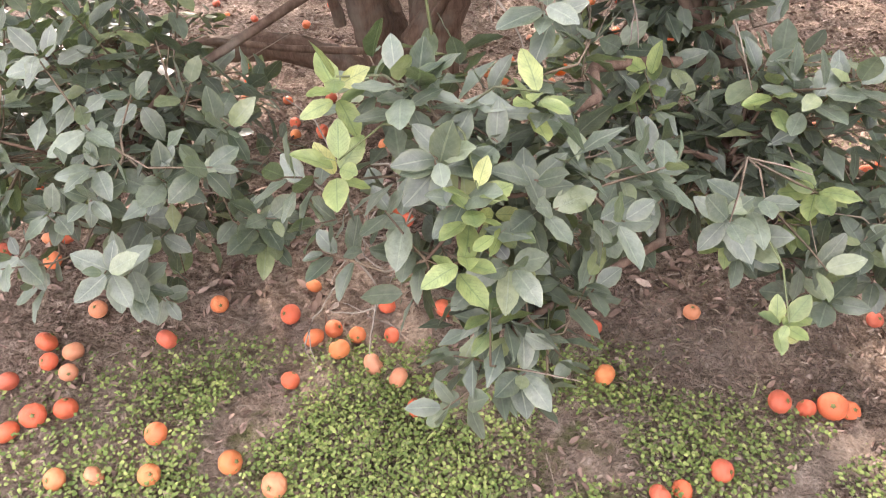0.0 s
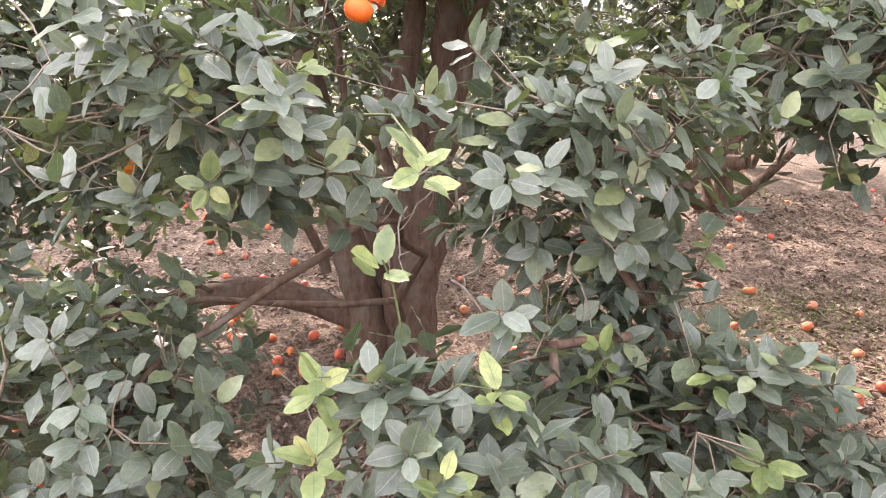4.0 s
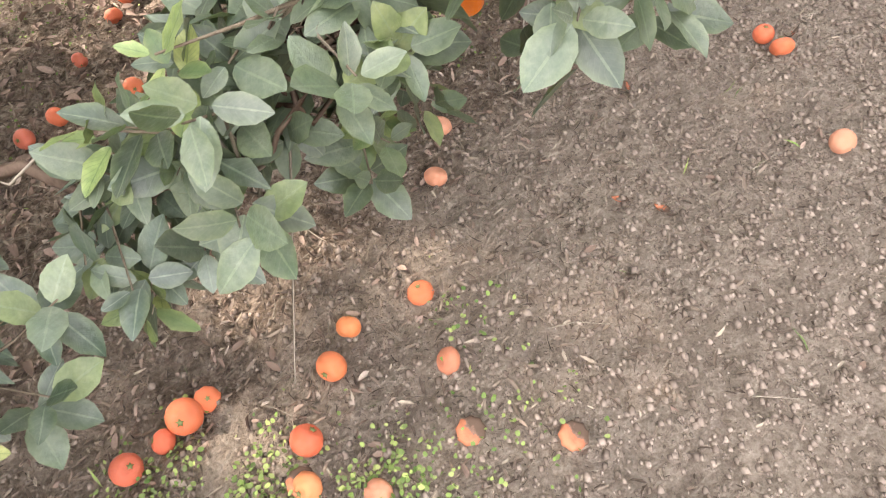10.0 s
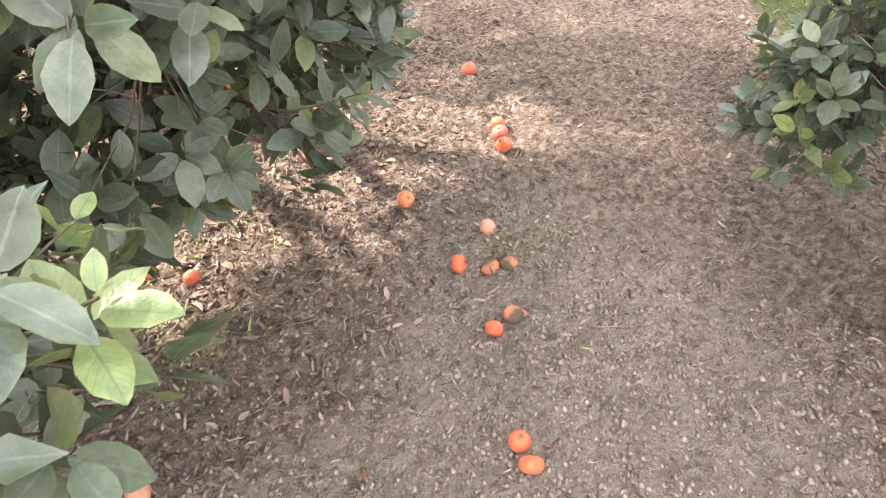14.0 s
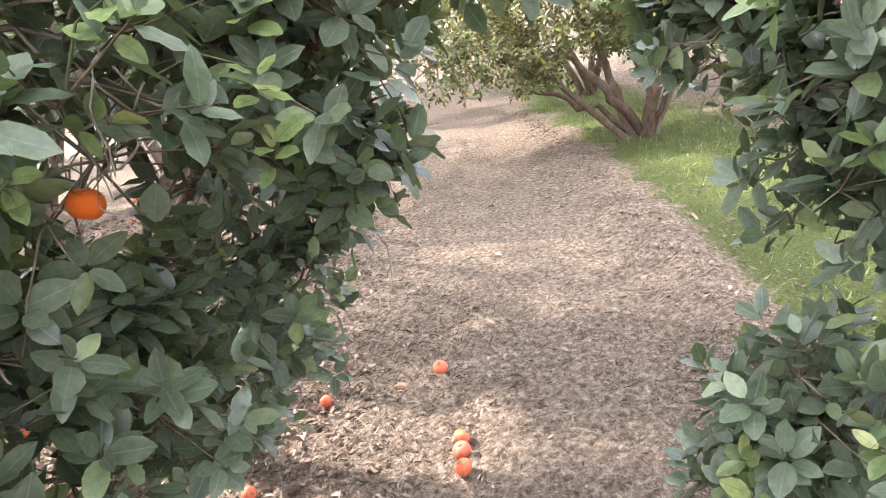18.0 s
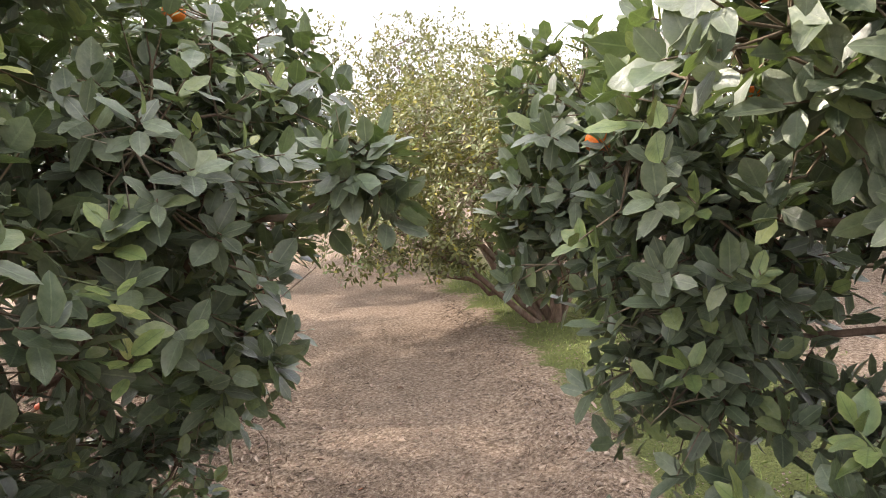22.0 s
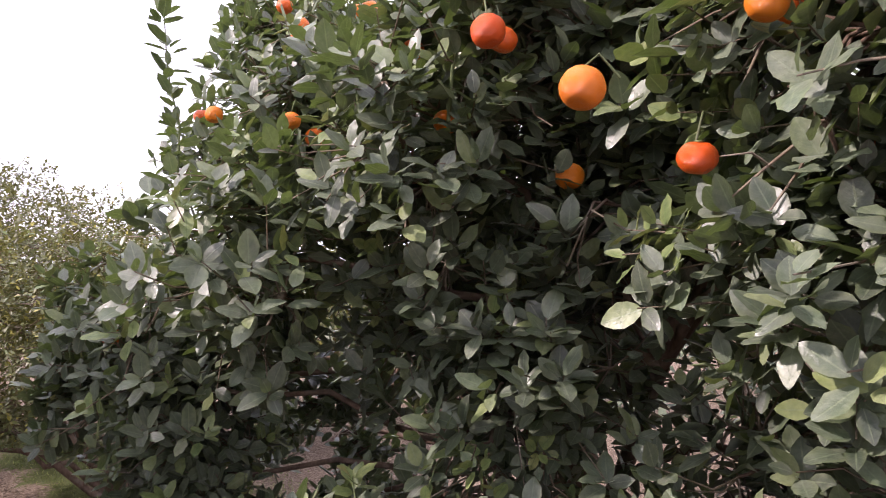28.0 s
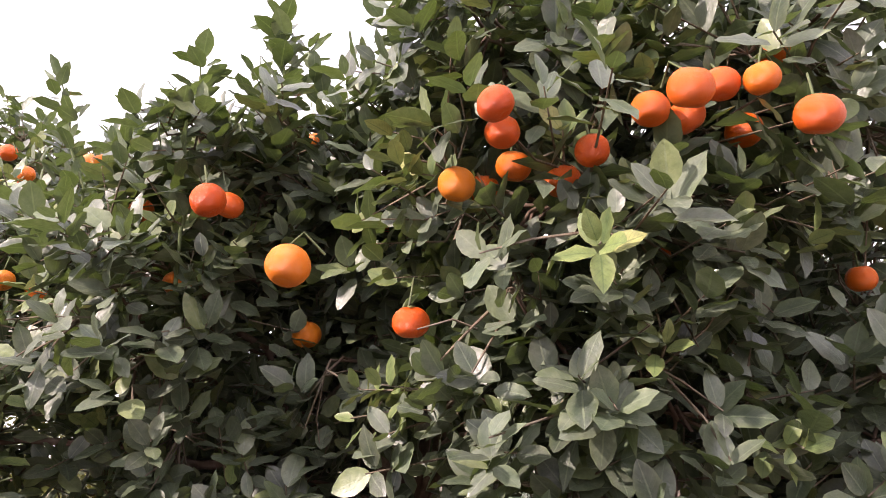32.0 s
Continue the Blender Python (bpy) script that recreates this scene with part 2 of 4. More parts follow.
def soil_material():
    m, n, l, bsdf = material("orchard_soil", 0.92, 0.15)
    tc = n.new("ShaderNodeTexCoord").outputs["Object"]
    cover = n.new("ShaderNodeVertexColor")
    cover.layer_name = "cover"
    part_of = n.new("ShaderNodeSeparateColor")
    l.new(cover.outputs["Color"], part_of.inputs[0])
    broad = noise_node(n, l, 1.3, 5.0, 0.6, tc)
    grain = noise_node(n, l, 38.0, 8.0, 0.72, tc)
    lumps = n.new("ShaderNodeTexVoronoi")
    lumps.inputs["Scale"].default_value = 26.0
    l.new(tc, lumps.inputs["Vector"])
    fine = noise_node(n, l, 150.0, 5.0, 0.7, tc)
    bare = ramp_node(n, l, math_node(n, l, "ADD", math_node(n, l, "MULTIPLY", grain, 0.6), math_node(n, l, "MULTIPLY", fine, 0.4)), (0.37, (0.2, 0.152, 0.114)), (0.5, (0.43, 0.343, 0.264)), (0.63, (0.6, 0.495, 0.395)))
    bare = mix_node(n, l, ramp_node(n, l, broad, (0.35, (0, 0, 0)), (0.7, (0.5, 0.5, 0.5))), bare, (0.25, 0.195, 0.155))
    litter = ramp_node(n, l, noise_node(n, l, 30.0, 6.0, 0.75, tc), (0.36, (0.11, 0.078, 0.054)), (0.5, (0.27, 0.2, 0.147)), (0.65, (0.48, 0.385, 0.295)))
    ragged = math_node(n, l, "ADD", part_of.outputs[0], math_node(n, l, "MULTIPLY", math_node(n, l, "SUBTRACT", noise_node(n, l, 7.0, 5.0, 0.65, tc), 0.5), 0.9))
    c = mix_node(n, l, ramp_node(n, l, ragged, (0.35, (0, 0, 0)), (0.65, (1, 1, 1))), litter, bare)
    turf = ramp_node(n, l, noise_node(n, l, 55.0, 5.0, 0.7, tc), (0.3, (0.075, 0.085, 0.03)), (0.6, (0.15, 0.175, 0.055)), (0.75, (0.25, 0.26, 0.10)))
    worn = math_node(n, l, "ADD", part_of.outputs[1], math_node(n, l, "MULTIPLY", math_node(n, l, "SUBTRACT", noise_node(n, l, 9.0, 6.0, 0.7, tc), 0.5), 1.3))
    c = mix_node(n, l, ramp_node(n, l, worn, (0.45, (0, 0, 0)), (0.7, (1, 1, 1))), c, turf)
    l.new(c, bsdf.inputs["Base Color"])
    small = n.new("ShaderNodeTexVoronoi")
    small.inputs["Scale"].default_value = 75.0
    l.new(tc, small.inputs["Vector"])
    relief = math_node(n, l, "ADD", grain, math_node(n, l, "MULTIPLY", lumps.outputs["Distance"], -0.7))
    relief = math_node(n, l, "ADD", relief, math_node(n, l, "ADD", math_node(n, l, "MULTIPLY", small.outputs["Distance"], -0.35), math_node(n, l, "MULTIPLY", fine, 0.25)))
    bump_node(n, l, bsdf, relief, 0.06, 1.0)
    return m


soil = soil_material()


def litter_material(name, *stops):
    m, n, l, bsdf = material(name, 0.8, 0.2)
    pick = n.new("ShaderNodeNewGeometry").outputs["Random Per Island"]
    pos = n.new("ShaderNodeNewGeometry").outputs["Position"]
    c = ramp_node(n, l, pick, *stops)
    c = mix_node(n, l, ramp_node(n, l, noise_node(n, l, 90.0, 4.0, 0.6, pos), (0.4, (0, 0, 0)), (0.7, (0.5, 0.5, 0.5))), c, (0.16, 0.12, 0.09))
    l.new(c, bsdf.inputs["Base Color"])
    return m


dry_leaf = litter_material("dry_leaf", (0.0, (0.13, 0.085, 0.062)), (0.5, (0.26, 0.178, 0.135)), (0.9, (0.37, 0.27, 0.21)), (1.0, (0.48, 0.39, 0.31)))
clod_soil = litter_material("soil_clod", (0.0, (0.15, 0.113, 0.087)), (1.0, (0.33, 0.262, 0.21)))
weed_green = litter_material("weed_leaf", (0.0, (0.075, 0.13, 0.03)), (0.6, (0.19, 0.27, 0.065)), (1.0, (0.35, 0.41, 0.13)))
straw = litter_material("dead_twig", (0.0, (0.2, 0.16, 0.12)), (1.0, (0.42, 0.36, 0.28)))


# ---- mesh makers ----
rng = np.random.default_rng(7)


def mesh_from(name, verts, faces, mat, uv=None, smooth=True):
    """verts (N,3); faces (M,k) of one size, or a list of such arrays."""
    faces = faces if isinstance(faces, list) else [faces]
    me = bpy.data.meshes.new(name)
    loops = np.concatenate([f.ravel() for f in faces]).astype(np.int32)
    sizes = np.concatenate([np.full(len(f), f.shape[1]) for f in faces])
    me.vertices.add(len(verts))
    me.vertices.foreach_set("co", np.asarray(verts, np.float32).ravel())
    me.loops.add(len(loops))
    me.loops.foreach_set("vertex_index", loops)
    me.polygons.add(len(sizes))
    me.polygons.foreach_set("loop_start", (np.cumsum(sizes) - sizes).astype(np.int32))
    me.polygons.foreach_set("use_smooth", np.full(len(sizes), smooth))
    if uv is not None:
        me.uv_layers.new(name="UVMap").data.foreach_set("uv", np.asarray(uv, np.float32)[loops].ravel())
    me.update(calc_edges=True)
    me.validate()
    if mat:
        me.materials.append(mat)
    return me


def leaf_template(stations, widths, fold, droop, wave=0.0):
    """A leaf one unit long along y, folded at its midrib; base and tip are single points."""
    v, uv = [(0, 0, 0)], [(0.5, 0)]
    for t, w in zip(stations, widths):
        z = -droop * t * t
        for s in (-1, 0, 1):
            v.append((s * w, t, z + (fold * w + wave * math.sin(t * 14 + s) if s else 0)))
            uv.append((0.5 + s * 0.5, t))
    v.append((0, 1, -droop))
    uv.append((0.5, 1))
    tip, quads, tris = len(v) - 1, [], [(0, 2, 1), (0, 3, 2)]
    for k in range(len(stations) - 1):
        a = 1 + 3 * k
        quads += [(a, a + 1, a + 4, a + 3), (a + 1, a + 2, a + 5, a + 4)]
    a = 1 + 3 * (len(stations) - 1)
    tris += [(a, a + 1, tip), (a + 1, a + 2, tip)]
    return np.array(v, float), np.array(quads).reshape(-1, 4), np.array(tris), np.array(uv, float)


LEAVES = [leaf_template((0.08, 0.25, 0.48, 0.72, 0.91), [w * wide for w in (0.13, 0.25, 0.295, 0.235, 0.10)], fold, droop, wave)
          for wide, fold, droop, wave in ((1.0, 0.16, 0.10, 0.02), (0.94, 0.06, 0.2, 0.03), (1.08, 0.24, 0.03, 0.015), (0.97, -0.05, 0.26, 0.03), (0.86, 0.36, 0.12, 0.02), (1.06, 0.1, -0.05, 0.03))]
BACK_LEAVES = [leaf_template((0.5,), (0.23,), fold, droop) for fold, droop in ((0.3, 0.12), (0.1, 0.3), (0.5, 0.0))]
FAR_LEAVES = [leaf_template((0.26, 0.74), (0.25, 0.22), fold, droop) for fold, droop in ((0.22, 0.1), (0.06, 0.2), (0.34, 0.0))]


def unit(a):
    return a / np.maximum(np.linalg.norm(a, axis=-1, keepdims=True), 1e-9)


def leaf_frames(pos, way, up, length):
    """Axes of each leaf: y along way, z as near to up as can be."""
    y = unit(way)
    x = unit(np.cross(y, up))
    z = np.cross(x, y)
    return np.stack([x, y, z], 2) * length[:, None, None]


def leaf_cloud(name, pos, way, up, length, mat, kinds=LEAVES):
    """All those leaves in one mesh."""
    m = leaf_frames(pos, way, up, length)
    verts, quads, tris, uvs, base = [], [], [], [], 0
    for k, (v, q, t, uv) in enumerate(kinds):
        some = np.arange(k, len(pos), len(kinds))
        if not len(some):
            continue
        co = np.einsum("nij,vj->nvi", m[some], v) + pos[some][:, None]
        start = base + np.arange(len(some))[:, None, None] * len(v)
        verts.append(co.reshape(-1, 3))
        quads.append((q[None] + start).reshape(-1, 4))
        tris.append((t[None] + start).reshape(-1, 3))
        uvs.append(np.tile(uv, (len(some), 1)))
        base += len(some) * len(v)
    return mesh_from(name, np.concatenate(verts), [np.concatenate(quads), np.concatenate(tris)], mat, np.concatenate(uvs))


def rosettes(tips, axes, count, size, rise=0.0):
    """Leaves round the ends of twigs: pos, way, up, length, and the twig that each belongs to."""
    n = len(tips)
    owner = np.repeat(np.arange(n), count)
    k = np.tile(np.arange(count), n)
    a = axes[owner]
    side = unit(np.cross(a, np.array([0.31, 0.17, 0.94])))
    other = np.cross(a, side)
    turn = k * 2.39996 + rng.uniform(0, 6.28, n)[owner] + rng.normal(0, 0.25, len(k))
    out = side * np.cos(turn)[:, None] + other * np.sin(turn)[:, None]
    spread = np.radians(88 - 46 * k / max(count - 1, 1) + rng.normal(0, 12, len(k)))
    way = a * np.cos(spread)[:, None] + out * np.sin(spread)[:, None]
    way[:, 2] -= rng.uniform(-0.05, 0.24, len(k)) - rise
    up = a * 0.95 + np.array([0, 0, 0.6]) + rng.normal(0, 0.17, (len(k), 3))
    pos = tips[owner] - a * ((count - 1 - k) / count * 0.075)[:, None] + out * 0.006
    length = size * rng.uniform(0.72, 1.18, len(k)) * (1 - 0.25 * (k == count - 1))
    keep = rng.random(len(k)) > 0.12
    return pos[keep], way[keep], up[keep], length[keep], owner[keep]


def tube(points, radii, sides=6):
    """A tapered tube along points: verts and quads."""
    p = np.asarray(points, float)
    d = unit(np.gradient(p, axis=0))
    ref = np.array([0.13, 0.21, 0.97]) if abs(d[0, 2]) < 0.9 else np.array([1.0, 0.1, 0])
    x = unit(np.cross(d, ref))
    y = np.cross(d, x)
    a = np.arange(sides) / sides * 2 * np.pi
    ring = x[:, None] * np.cos(a)[None, :, None] + y[:, None] * np.sin(a)[None, :, None]
    v = (p[:, None] + ring * np.asarray(radii)[:, None, None]).reshape(-1, 3)
    f = []
    for k in range(len(p) - 1):
        for s in range(sides):
            b = (s + 1) % sides
            f.append((k * sides + s, k * sides + b, (k + 1) * sides + b, (k + 1) * sides + s))
    return v, np.array(f)


def tubes_mesh(name, parts, mat):
    verts, faces, base = [], [], 0
    for v, f in parts:
        verts.append(v)
        faces.append(f + base)
        base += len(v)
    return mesh_from(name, np.concatenate(verts), np.concatenate(faces), mat)


def many_twigs(name, start, mid, end, r0, r1, mat):
    """Thin three-sided twigs, bent once, in one mesh."""
    n = len(start)
    d = unit(end - start)
    x = unit(np.cross(d, np.array([0.2, 0.3, 0.93])))
    y = np.cross(d, x)
    a = np.array([0, 2.094, 4.189])
    ring = x[:, None] * np.cos(a)[None, :, None] + y[:, None] * np.sin(a)[None, :, None]
    v = np.stack([start[:, None] + ring * r0, mid[:, None] + ring * (r0 + r1) / 2, end[:, None] + ring * r1], 1).reshape(-1, 3)
    q = np.array([(k * 3 + s, k * 3 + (s + 1) % 3, k * 3 + 3 + (s + 1) % 3, k * 3 + 3 + s) for k in range(2) for s in range(3)])
    return mesh_from(name, v, (q[None] + np.arange(n)[:, None, None] * 9).reshape(-1, 4), mat)


def bent(a, b, steps, sway, sag=0.0):
    """A wandering line from a to b."""
    a, b = np.asarray(a, float), np.asarray(b, float)
    t = np.linspace(0, 1, steps)[:, None]
    wob = rng.normal(0, sway, (steps, 3)) * np.sin(t * np.pi)
    p = a + (b - a) * t + wob
    p[:, 2] += sag * np.sin(t[:, 0] * np.pi)
    return p


def child(name, mesh, parent, label="", kind=""):
    ob = new(name, mesh)
    ob.parent = parent
    return tagged(ob, label, kind=kind)


# ---- the ground: one sheet to the horizon ----
PATH_LINE = np.array([(-6, -1.6), (-2, -0.6), (1.4, 0.0), (3.4, 0.95), (4.6, 1.8), (5.9, 3.3), (7.4, 5.1), (9.0, 7.1), (11.9, 10.5), (16, 13.5), (30, 18)])
PATH_HALF = np.array([0.9, 0.9, 0.85, 0.62, 0.72, 0.85, 0.95, 0.95, 0.8, 0.8, 0.8])


def path_distance(x, y):
    """Signed distance from the path's edge (inside: minus) and the side (+1: the right of one who walks it)."""
    best, side = np.full(np.shape(x), 1e9), np.zeros(np.shape(x))
    for (ax, ay), (bx, by), ha, hb in zip(PATH_LINE[:-1], PATH_LINE[1:], PATH_HALF[:-1], PATH_HALF[1:]):
        dx, dy = bx - ax, by - ay
        t = np.clip(((x - ax) * dx + (y - ay) * dy) / (dx * dx + dy * dy), 0, 1)
        d = np.hypot(x - ax - t * dx, y - ay - t * dy) - (ha + (hb - ha) * t)
        near = d < best
        best = np.where(near, d, best)
        side = np.where(near, np.sign((x - ax) * dy - (y - ay) * dx), side)
    return best, side


FURROW = ((0.57, 0.92), (1.23, 1.44))


def furrow(x, y):
    """1 on a narrow smooth strip of bare earth beside the weeds, 0 off it."""
    (ax, ay), (bx, by) = FURROW
    t = np.clip(((x - ax) * (bx - ax) + (y - ay) * (by - ay)) / ((bx - ax) ** 2 + (by - ay) ** 2), 0, 1)
    d = np.hypot(x - ax - t * (bx - ax), y - ay - t * (by - ay))
    return np.exp(-(d / 0.045) ** 4)


def height(x, y):
    d, side = path_distance(np.float64(x), np.float64(y))
    return height_from(x, y, float(d), float(side))


def heights(x, y):
    d, side = path_distance(x, y)
    return [height_from(*q) for q in zip(x.tolist(), y.tolist(), d.tolist(), side.tolist())]


def height_from(x, y, d, side):
    h = 0.03 * (noise.noise((x * 0.5, y * 0.5, 0)) + 0.2)
    h += 0.014 * noise.noise((x * 4.1, y * 4.1, 3)) + 0.015 * noise.noise((x * 10, y * 10, 7)) * (1.0 if d > -0.3 else 0.6)
    h += 0.017 * noise.noise((x * 22, y * 22, 9)) * (1.0 if d > -0.3 else 0.7) + 0.02 * max(0.0, noise.noise((x * 31, y * 31, 4)))
    if side > 0 and x > 4:
        h += 0.05 * math.exp(-((d - 0.12) / 0.16) ** 2)       # loose ridge along the grass
    h -= 0.02 * math.exp(-((d + 0.25) / 0.2) ** 2)
    return h - 0.006


def spaced(lo, hi, step, far):
    mid = np.arange(lo, hi + step / 2, step)
    out, g = [], step
    while sum(out) < far:
        g *= 1.22
        out.append(g)
    reach = np.cumsum(out)
    return np.concatenate([(lo - reach)[::-1], mid, mid[-1] + reach])


def build_ground():
    xs, ys = spaced(-1.6, 5.4, 0.019, 420), spaced(-0.3, 3.4, 0.019, 420)
    gx, gy = np.meshgrid(xs, ys)
    v = np.stack([gx.ravel(), gy.ravel(), np.zeros(gx.size)], 1)
    close = (abs(v[:, 0]) < 60) & (abs(v[:, 1]) < 60)
    v[close, 2] = heights(v[close, 0], v[close, 1])
    w, hgt = len(xs), len(ys)
    i = (np.arange(hgt - 1)[:, None] * w + np.arange(w - 1)[None]).ravel()
    me = mesh_from("ground", v, np.stack([i, i + 1, i + 1 + w, i + w], 1), soil)
    d, side = path_distance(v[:, 0], v[:, 1])
    bare = 1 / (1 + np.exp(np.clip((d - 0.05) / 0.14, -50, 50)))
    # the open strip between the two near trees is trodden too
    bare = np.maximum(bare, 0.9 * np.exp(-((v[:, 0] - 1.9) / 1.0) ** 4 - ((v[:, 1] - 0.95) / 0.62) ** 4))
    bare = np.maximum(bare, 0.5 * np.exp(-((v[:, 0] - 0.1) / 1.7) ** 4 - ((v[:, 1] - 1.6) / 0.75) ** 4))
    grass = (side > 0) * np.clip((d - 0.2) / 0.3, 0, 1) * np.clip((v[:, 0] - 4.6) / 1.2, 0, 1) * 0.95
    grass *= np.clip(1.6 - np.hypot(v[:, 0] - 8.5, v[:, 1] - 4) / 9, 0.25, 1)
    grass *= np.clip((2.7 - d) / 1.2, 0.06, 1)
    patch = 0.5 * np.exp(-((v[:, 0] + 0.05) / 1.1) ** 4 - ((v[:, 1] - 1.22) / 0.5) ** 4)
    patch = np.maximum(patch, 0.55 * np.exp(-((v[:, 0] - 2.6) / 1.3) ** 2 - ((v[:, 1] - 4.6) / 0.8) ** 2))
    back = 0.55 * np.clip((v[:, 1] - 6) / 3, 0, 1) * (side < 0) * (v[:, 0] < 4.5)
    bare *= 1 - 0.72 * np.clip((v[:, 0] - 3.3) / 0.9, 0, 1)     # further on, the track blends towards the browner litter colour
    strip = furrow(v[:, 0], v[:, 1])
    bare, patch = np.maximum(bare, strip), patch * (1 - strip)
    col = me.color_attributes.new("cover", "FLOAT_COLOR", "POINT")
    rgba = np.stack([bare, np.maximum(np.maximum(grass, patch), back), np.zeros(len(d)), np.ones(len(d))], 1)
    col.data.foreach_set("color", rgba.astype(np.float32).ravel())
    return tagged(new("ground", me), "dry brown orchard soil with litter, weeds and a bare track", "ground", kind="structure")


ground = build_ground()


# ---- trees ----
def citrus_tree(label, base, stems, lobes, density=60.0, leaf=0.078, leaves=8, young=0.08, near=None, leaf_mat=None, dead=0, fruit=(), extra=(), upright=(), open_side=(0, 0, 0), fine=None, core=0.0, back=False, boughs=(), rise=0.0, tangles=()):
    """boughs: further limbs as (points, first radius, last radius); stems: limbs as (foot offset, end, radius); lobes: (x, y, z, rx, ry, rz) clumps of foliage.
    near: a box (x0, x1, y0, y1, z0, z1); the leaves in it are built one by one."""
    tree = tagged(new("mandarin_tree"), label, "tree", "orchard trees")
    tree.location = (*base, 0)
    at = np.array((*base, 0.0))
    ends = []
    for k, (end, r) in enumerate(stems):
        foot = np.array((base[0] + 0.09 * math.cos(k * 2.2), base[1] + 0.09 * math.sin(k * 2.2), -0.06))
        line = bent(foot, end, 9, 0.05, 0.12) - at
        v, f = tube(line, np.linspace(r, r * 0.42, 9), 8)
        v += rng.normal(0, r * 0.05, v.shape)
        child("limb" if k else "trunk", mesh_from("limb", v, f, bark), tree)
        ends.append(line + at)
    for points, r0, r1 in boughs:
        q = np.array(points, float)
        t = np.linspace(0, len(q) - 1, 6 * len(q))
        line = np.stack([np.interp(t, np.arange(len(q)), q[:, c]) for c in range(3)], 1)
        for _ in range(2):
            line[1:-1] = (line[:-2] + 2 * line[1:-1] + line[2:]) / 4
        line += rng.normal(0, 0.006, line.shape)
        v, f = tube(line - at, np.linspace(r0, r1, len(line)) * rng.uniform(0.92, 1.1, len(line)), 10)
        child("limb", mesh_from("limb", v + rng.normal(0, r1 * 0.05, v.shape), f, bark), tree)
        ends.append(line)
    nodes = np.concatenate([e[3:] for e in ends])
    limbs, tips, axes, roots, inner = [], [], [], [], []
    for x, y, z, rx, ry, rz in lobes:
        c, r = np.array((x, y, z)), np.array((rx, ry, rz))
        near_node = nodes[np.argmin(np.linalg.norm(nodes - c, axis=1) + 0.3 * (nodes[:, 2] > z))]
        limbs.append(tube(bent(near_node, c, 7, 0.04, 0.08) - at, np.linspace(0.016, 0.008, 7), 6))
        area = 4 * math.pi * ((rx * ry) ** 1.6 / 3 + (rx * rz) ** 1.6 / 3 + (ry * rz) ** 1.6 / 3) ** (1 / 1.6)
        n = max(6, int(area * density))
        u = unit(rng.normal(0, 1, (n, 3)))
        depth = rng.uniform(0.3, 1.08, n) ** 0.6
        p = c + u * r * depth[:, None]
        p += 0.06 * np.array([noise.noise_vector(q * 3.0) for q in p])
        ok = p[:, 2] > 0.16
        for ox, oy, oz, sx, sy, sz in lobes:
            if (ox, oy, oz) != (x, y, z):
                ok &= (((p - (ox, oy, oz)) / (sx, sy, sz)) ** 2).sum(1) > 0.3
        p, u = p[ok], u[ok]
        if not len(p):
            continue
        ax = unit(u * (1, 1, 0.6) + np.array([0, 0, 0.62]) + rng.normal(0, 0.28, p.shape))
        forks = c + (p - c) * 0.58 + rng.normal(0, 0.04, p.shape)
        pick = rng.integers(0, len(forks), max(1, len(forks) // (9 if back else 4)))
        hubs = forks[pick]
        own = np.argmin(np.linalg.norm(p[:, None] - hubs[None] - 0, axis=2), axis=1)
        forks2 = hubs[rng.integers(0, len(hubs), max(2, len(hubs) // 6))]
        forks2 = c + (forks2 - c) * 0.55 + rng.normal(0, 0.03, forks2.shape)
        for h in forks2:
            limbs.append(tube(bent(c, h, 5, 0.015) - at, np.linspace(0.0075, 0.005, 5), 5))
        for h in hubs:
            g = forks2[np.argmin(np.linalg.norm(forks2 - h, axis=1))]
            limbs.append(tube(bent(g, h, 4, 0.015) - at, np.linspace(0.005, 0.0035, 4), 4))
        tips.append(p)
        axes.append(ax)
        roots.append(hubs[own])
        if core:
            u = unit(rng.normal(0, 1, (int(n * core), 3)))
            inner.append(c + u * r * rng.uniform(0.1, 0.62, (len(u), 1)))
    child("branch", tubes_mesh("branches", limbs, bark), tree, kind="stuff")
    tips, axes, roots = np.concatenate(tips), np.concatenate(axes), np.concatenate(roots)
    free = np.ones(len(tips), bool)
    for k, f in enumerate(fruit):
        f = np.array(f)
        outward = unit(unit((f - at) * (1, 1, 0.2)) * 0.4 + np.array(open_side))
        free &= (np.linalg.norm(tips - f, axis=1) > 0.045) & (np.linalg.norm(tips - f - outward * 0.09, axis=1) > (0.1 if k == 0 else 0.055 if k % 3 else 0.035))
        if k == 0:
            for reach in (0.18, 0.27, 0.36, 0.45):
                free &= np.linalg.norm(tips - f - outward * reach, axis=1) > 0.1
        elif f[2] > 2.6 and f[0] > 4.1:
            for reach in (0.16, 0.23, 0.3, 0.38):
                free &= np.linalg.norm(tips - f - outward * reach, axis=1) > 0.07
        hanging_fruit(tree, f, at, roots[np.argmin(np.linalg.norm(roots - f - (0, 0, 0.12), axis=1))], k)
    if len(extra):
        s = roots[[int(np.argmin(np.linalg.norm(roots - np.array(e), axis=1))) for e in extra]]
        e = np.array(extra, float)
        s = e + (s - e) * np.minimum(1.0, 0.16 / np.linalg.norm(s - e, axis=1, keepdims=True))
        child("green_shoot", many_twigs("green_shoots", s - at, (s + e) / 2 + (0, 0, 0.03) - at, e - at, 0.003, 0.0018, green_twig), tree, kind="stuff")
    tips, axes, roots = tips[free], axes[free], roots[free]
    s, e, a = (roots[::3], tips[::3], axes[::3]) if back else (roots, tips, axes)
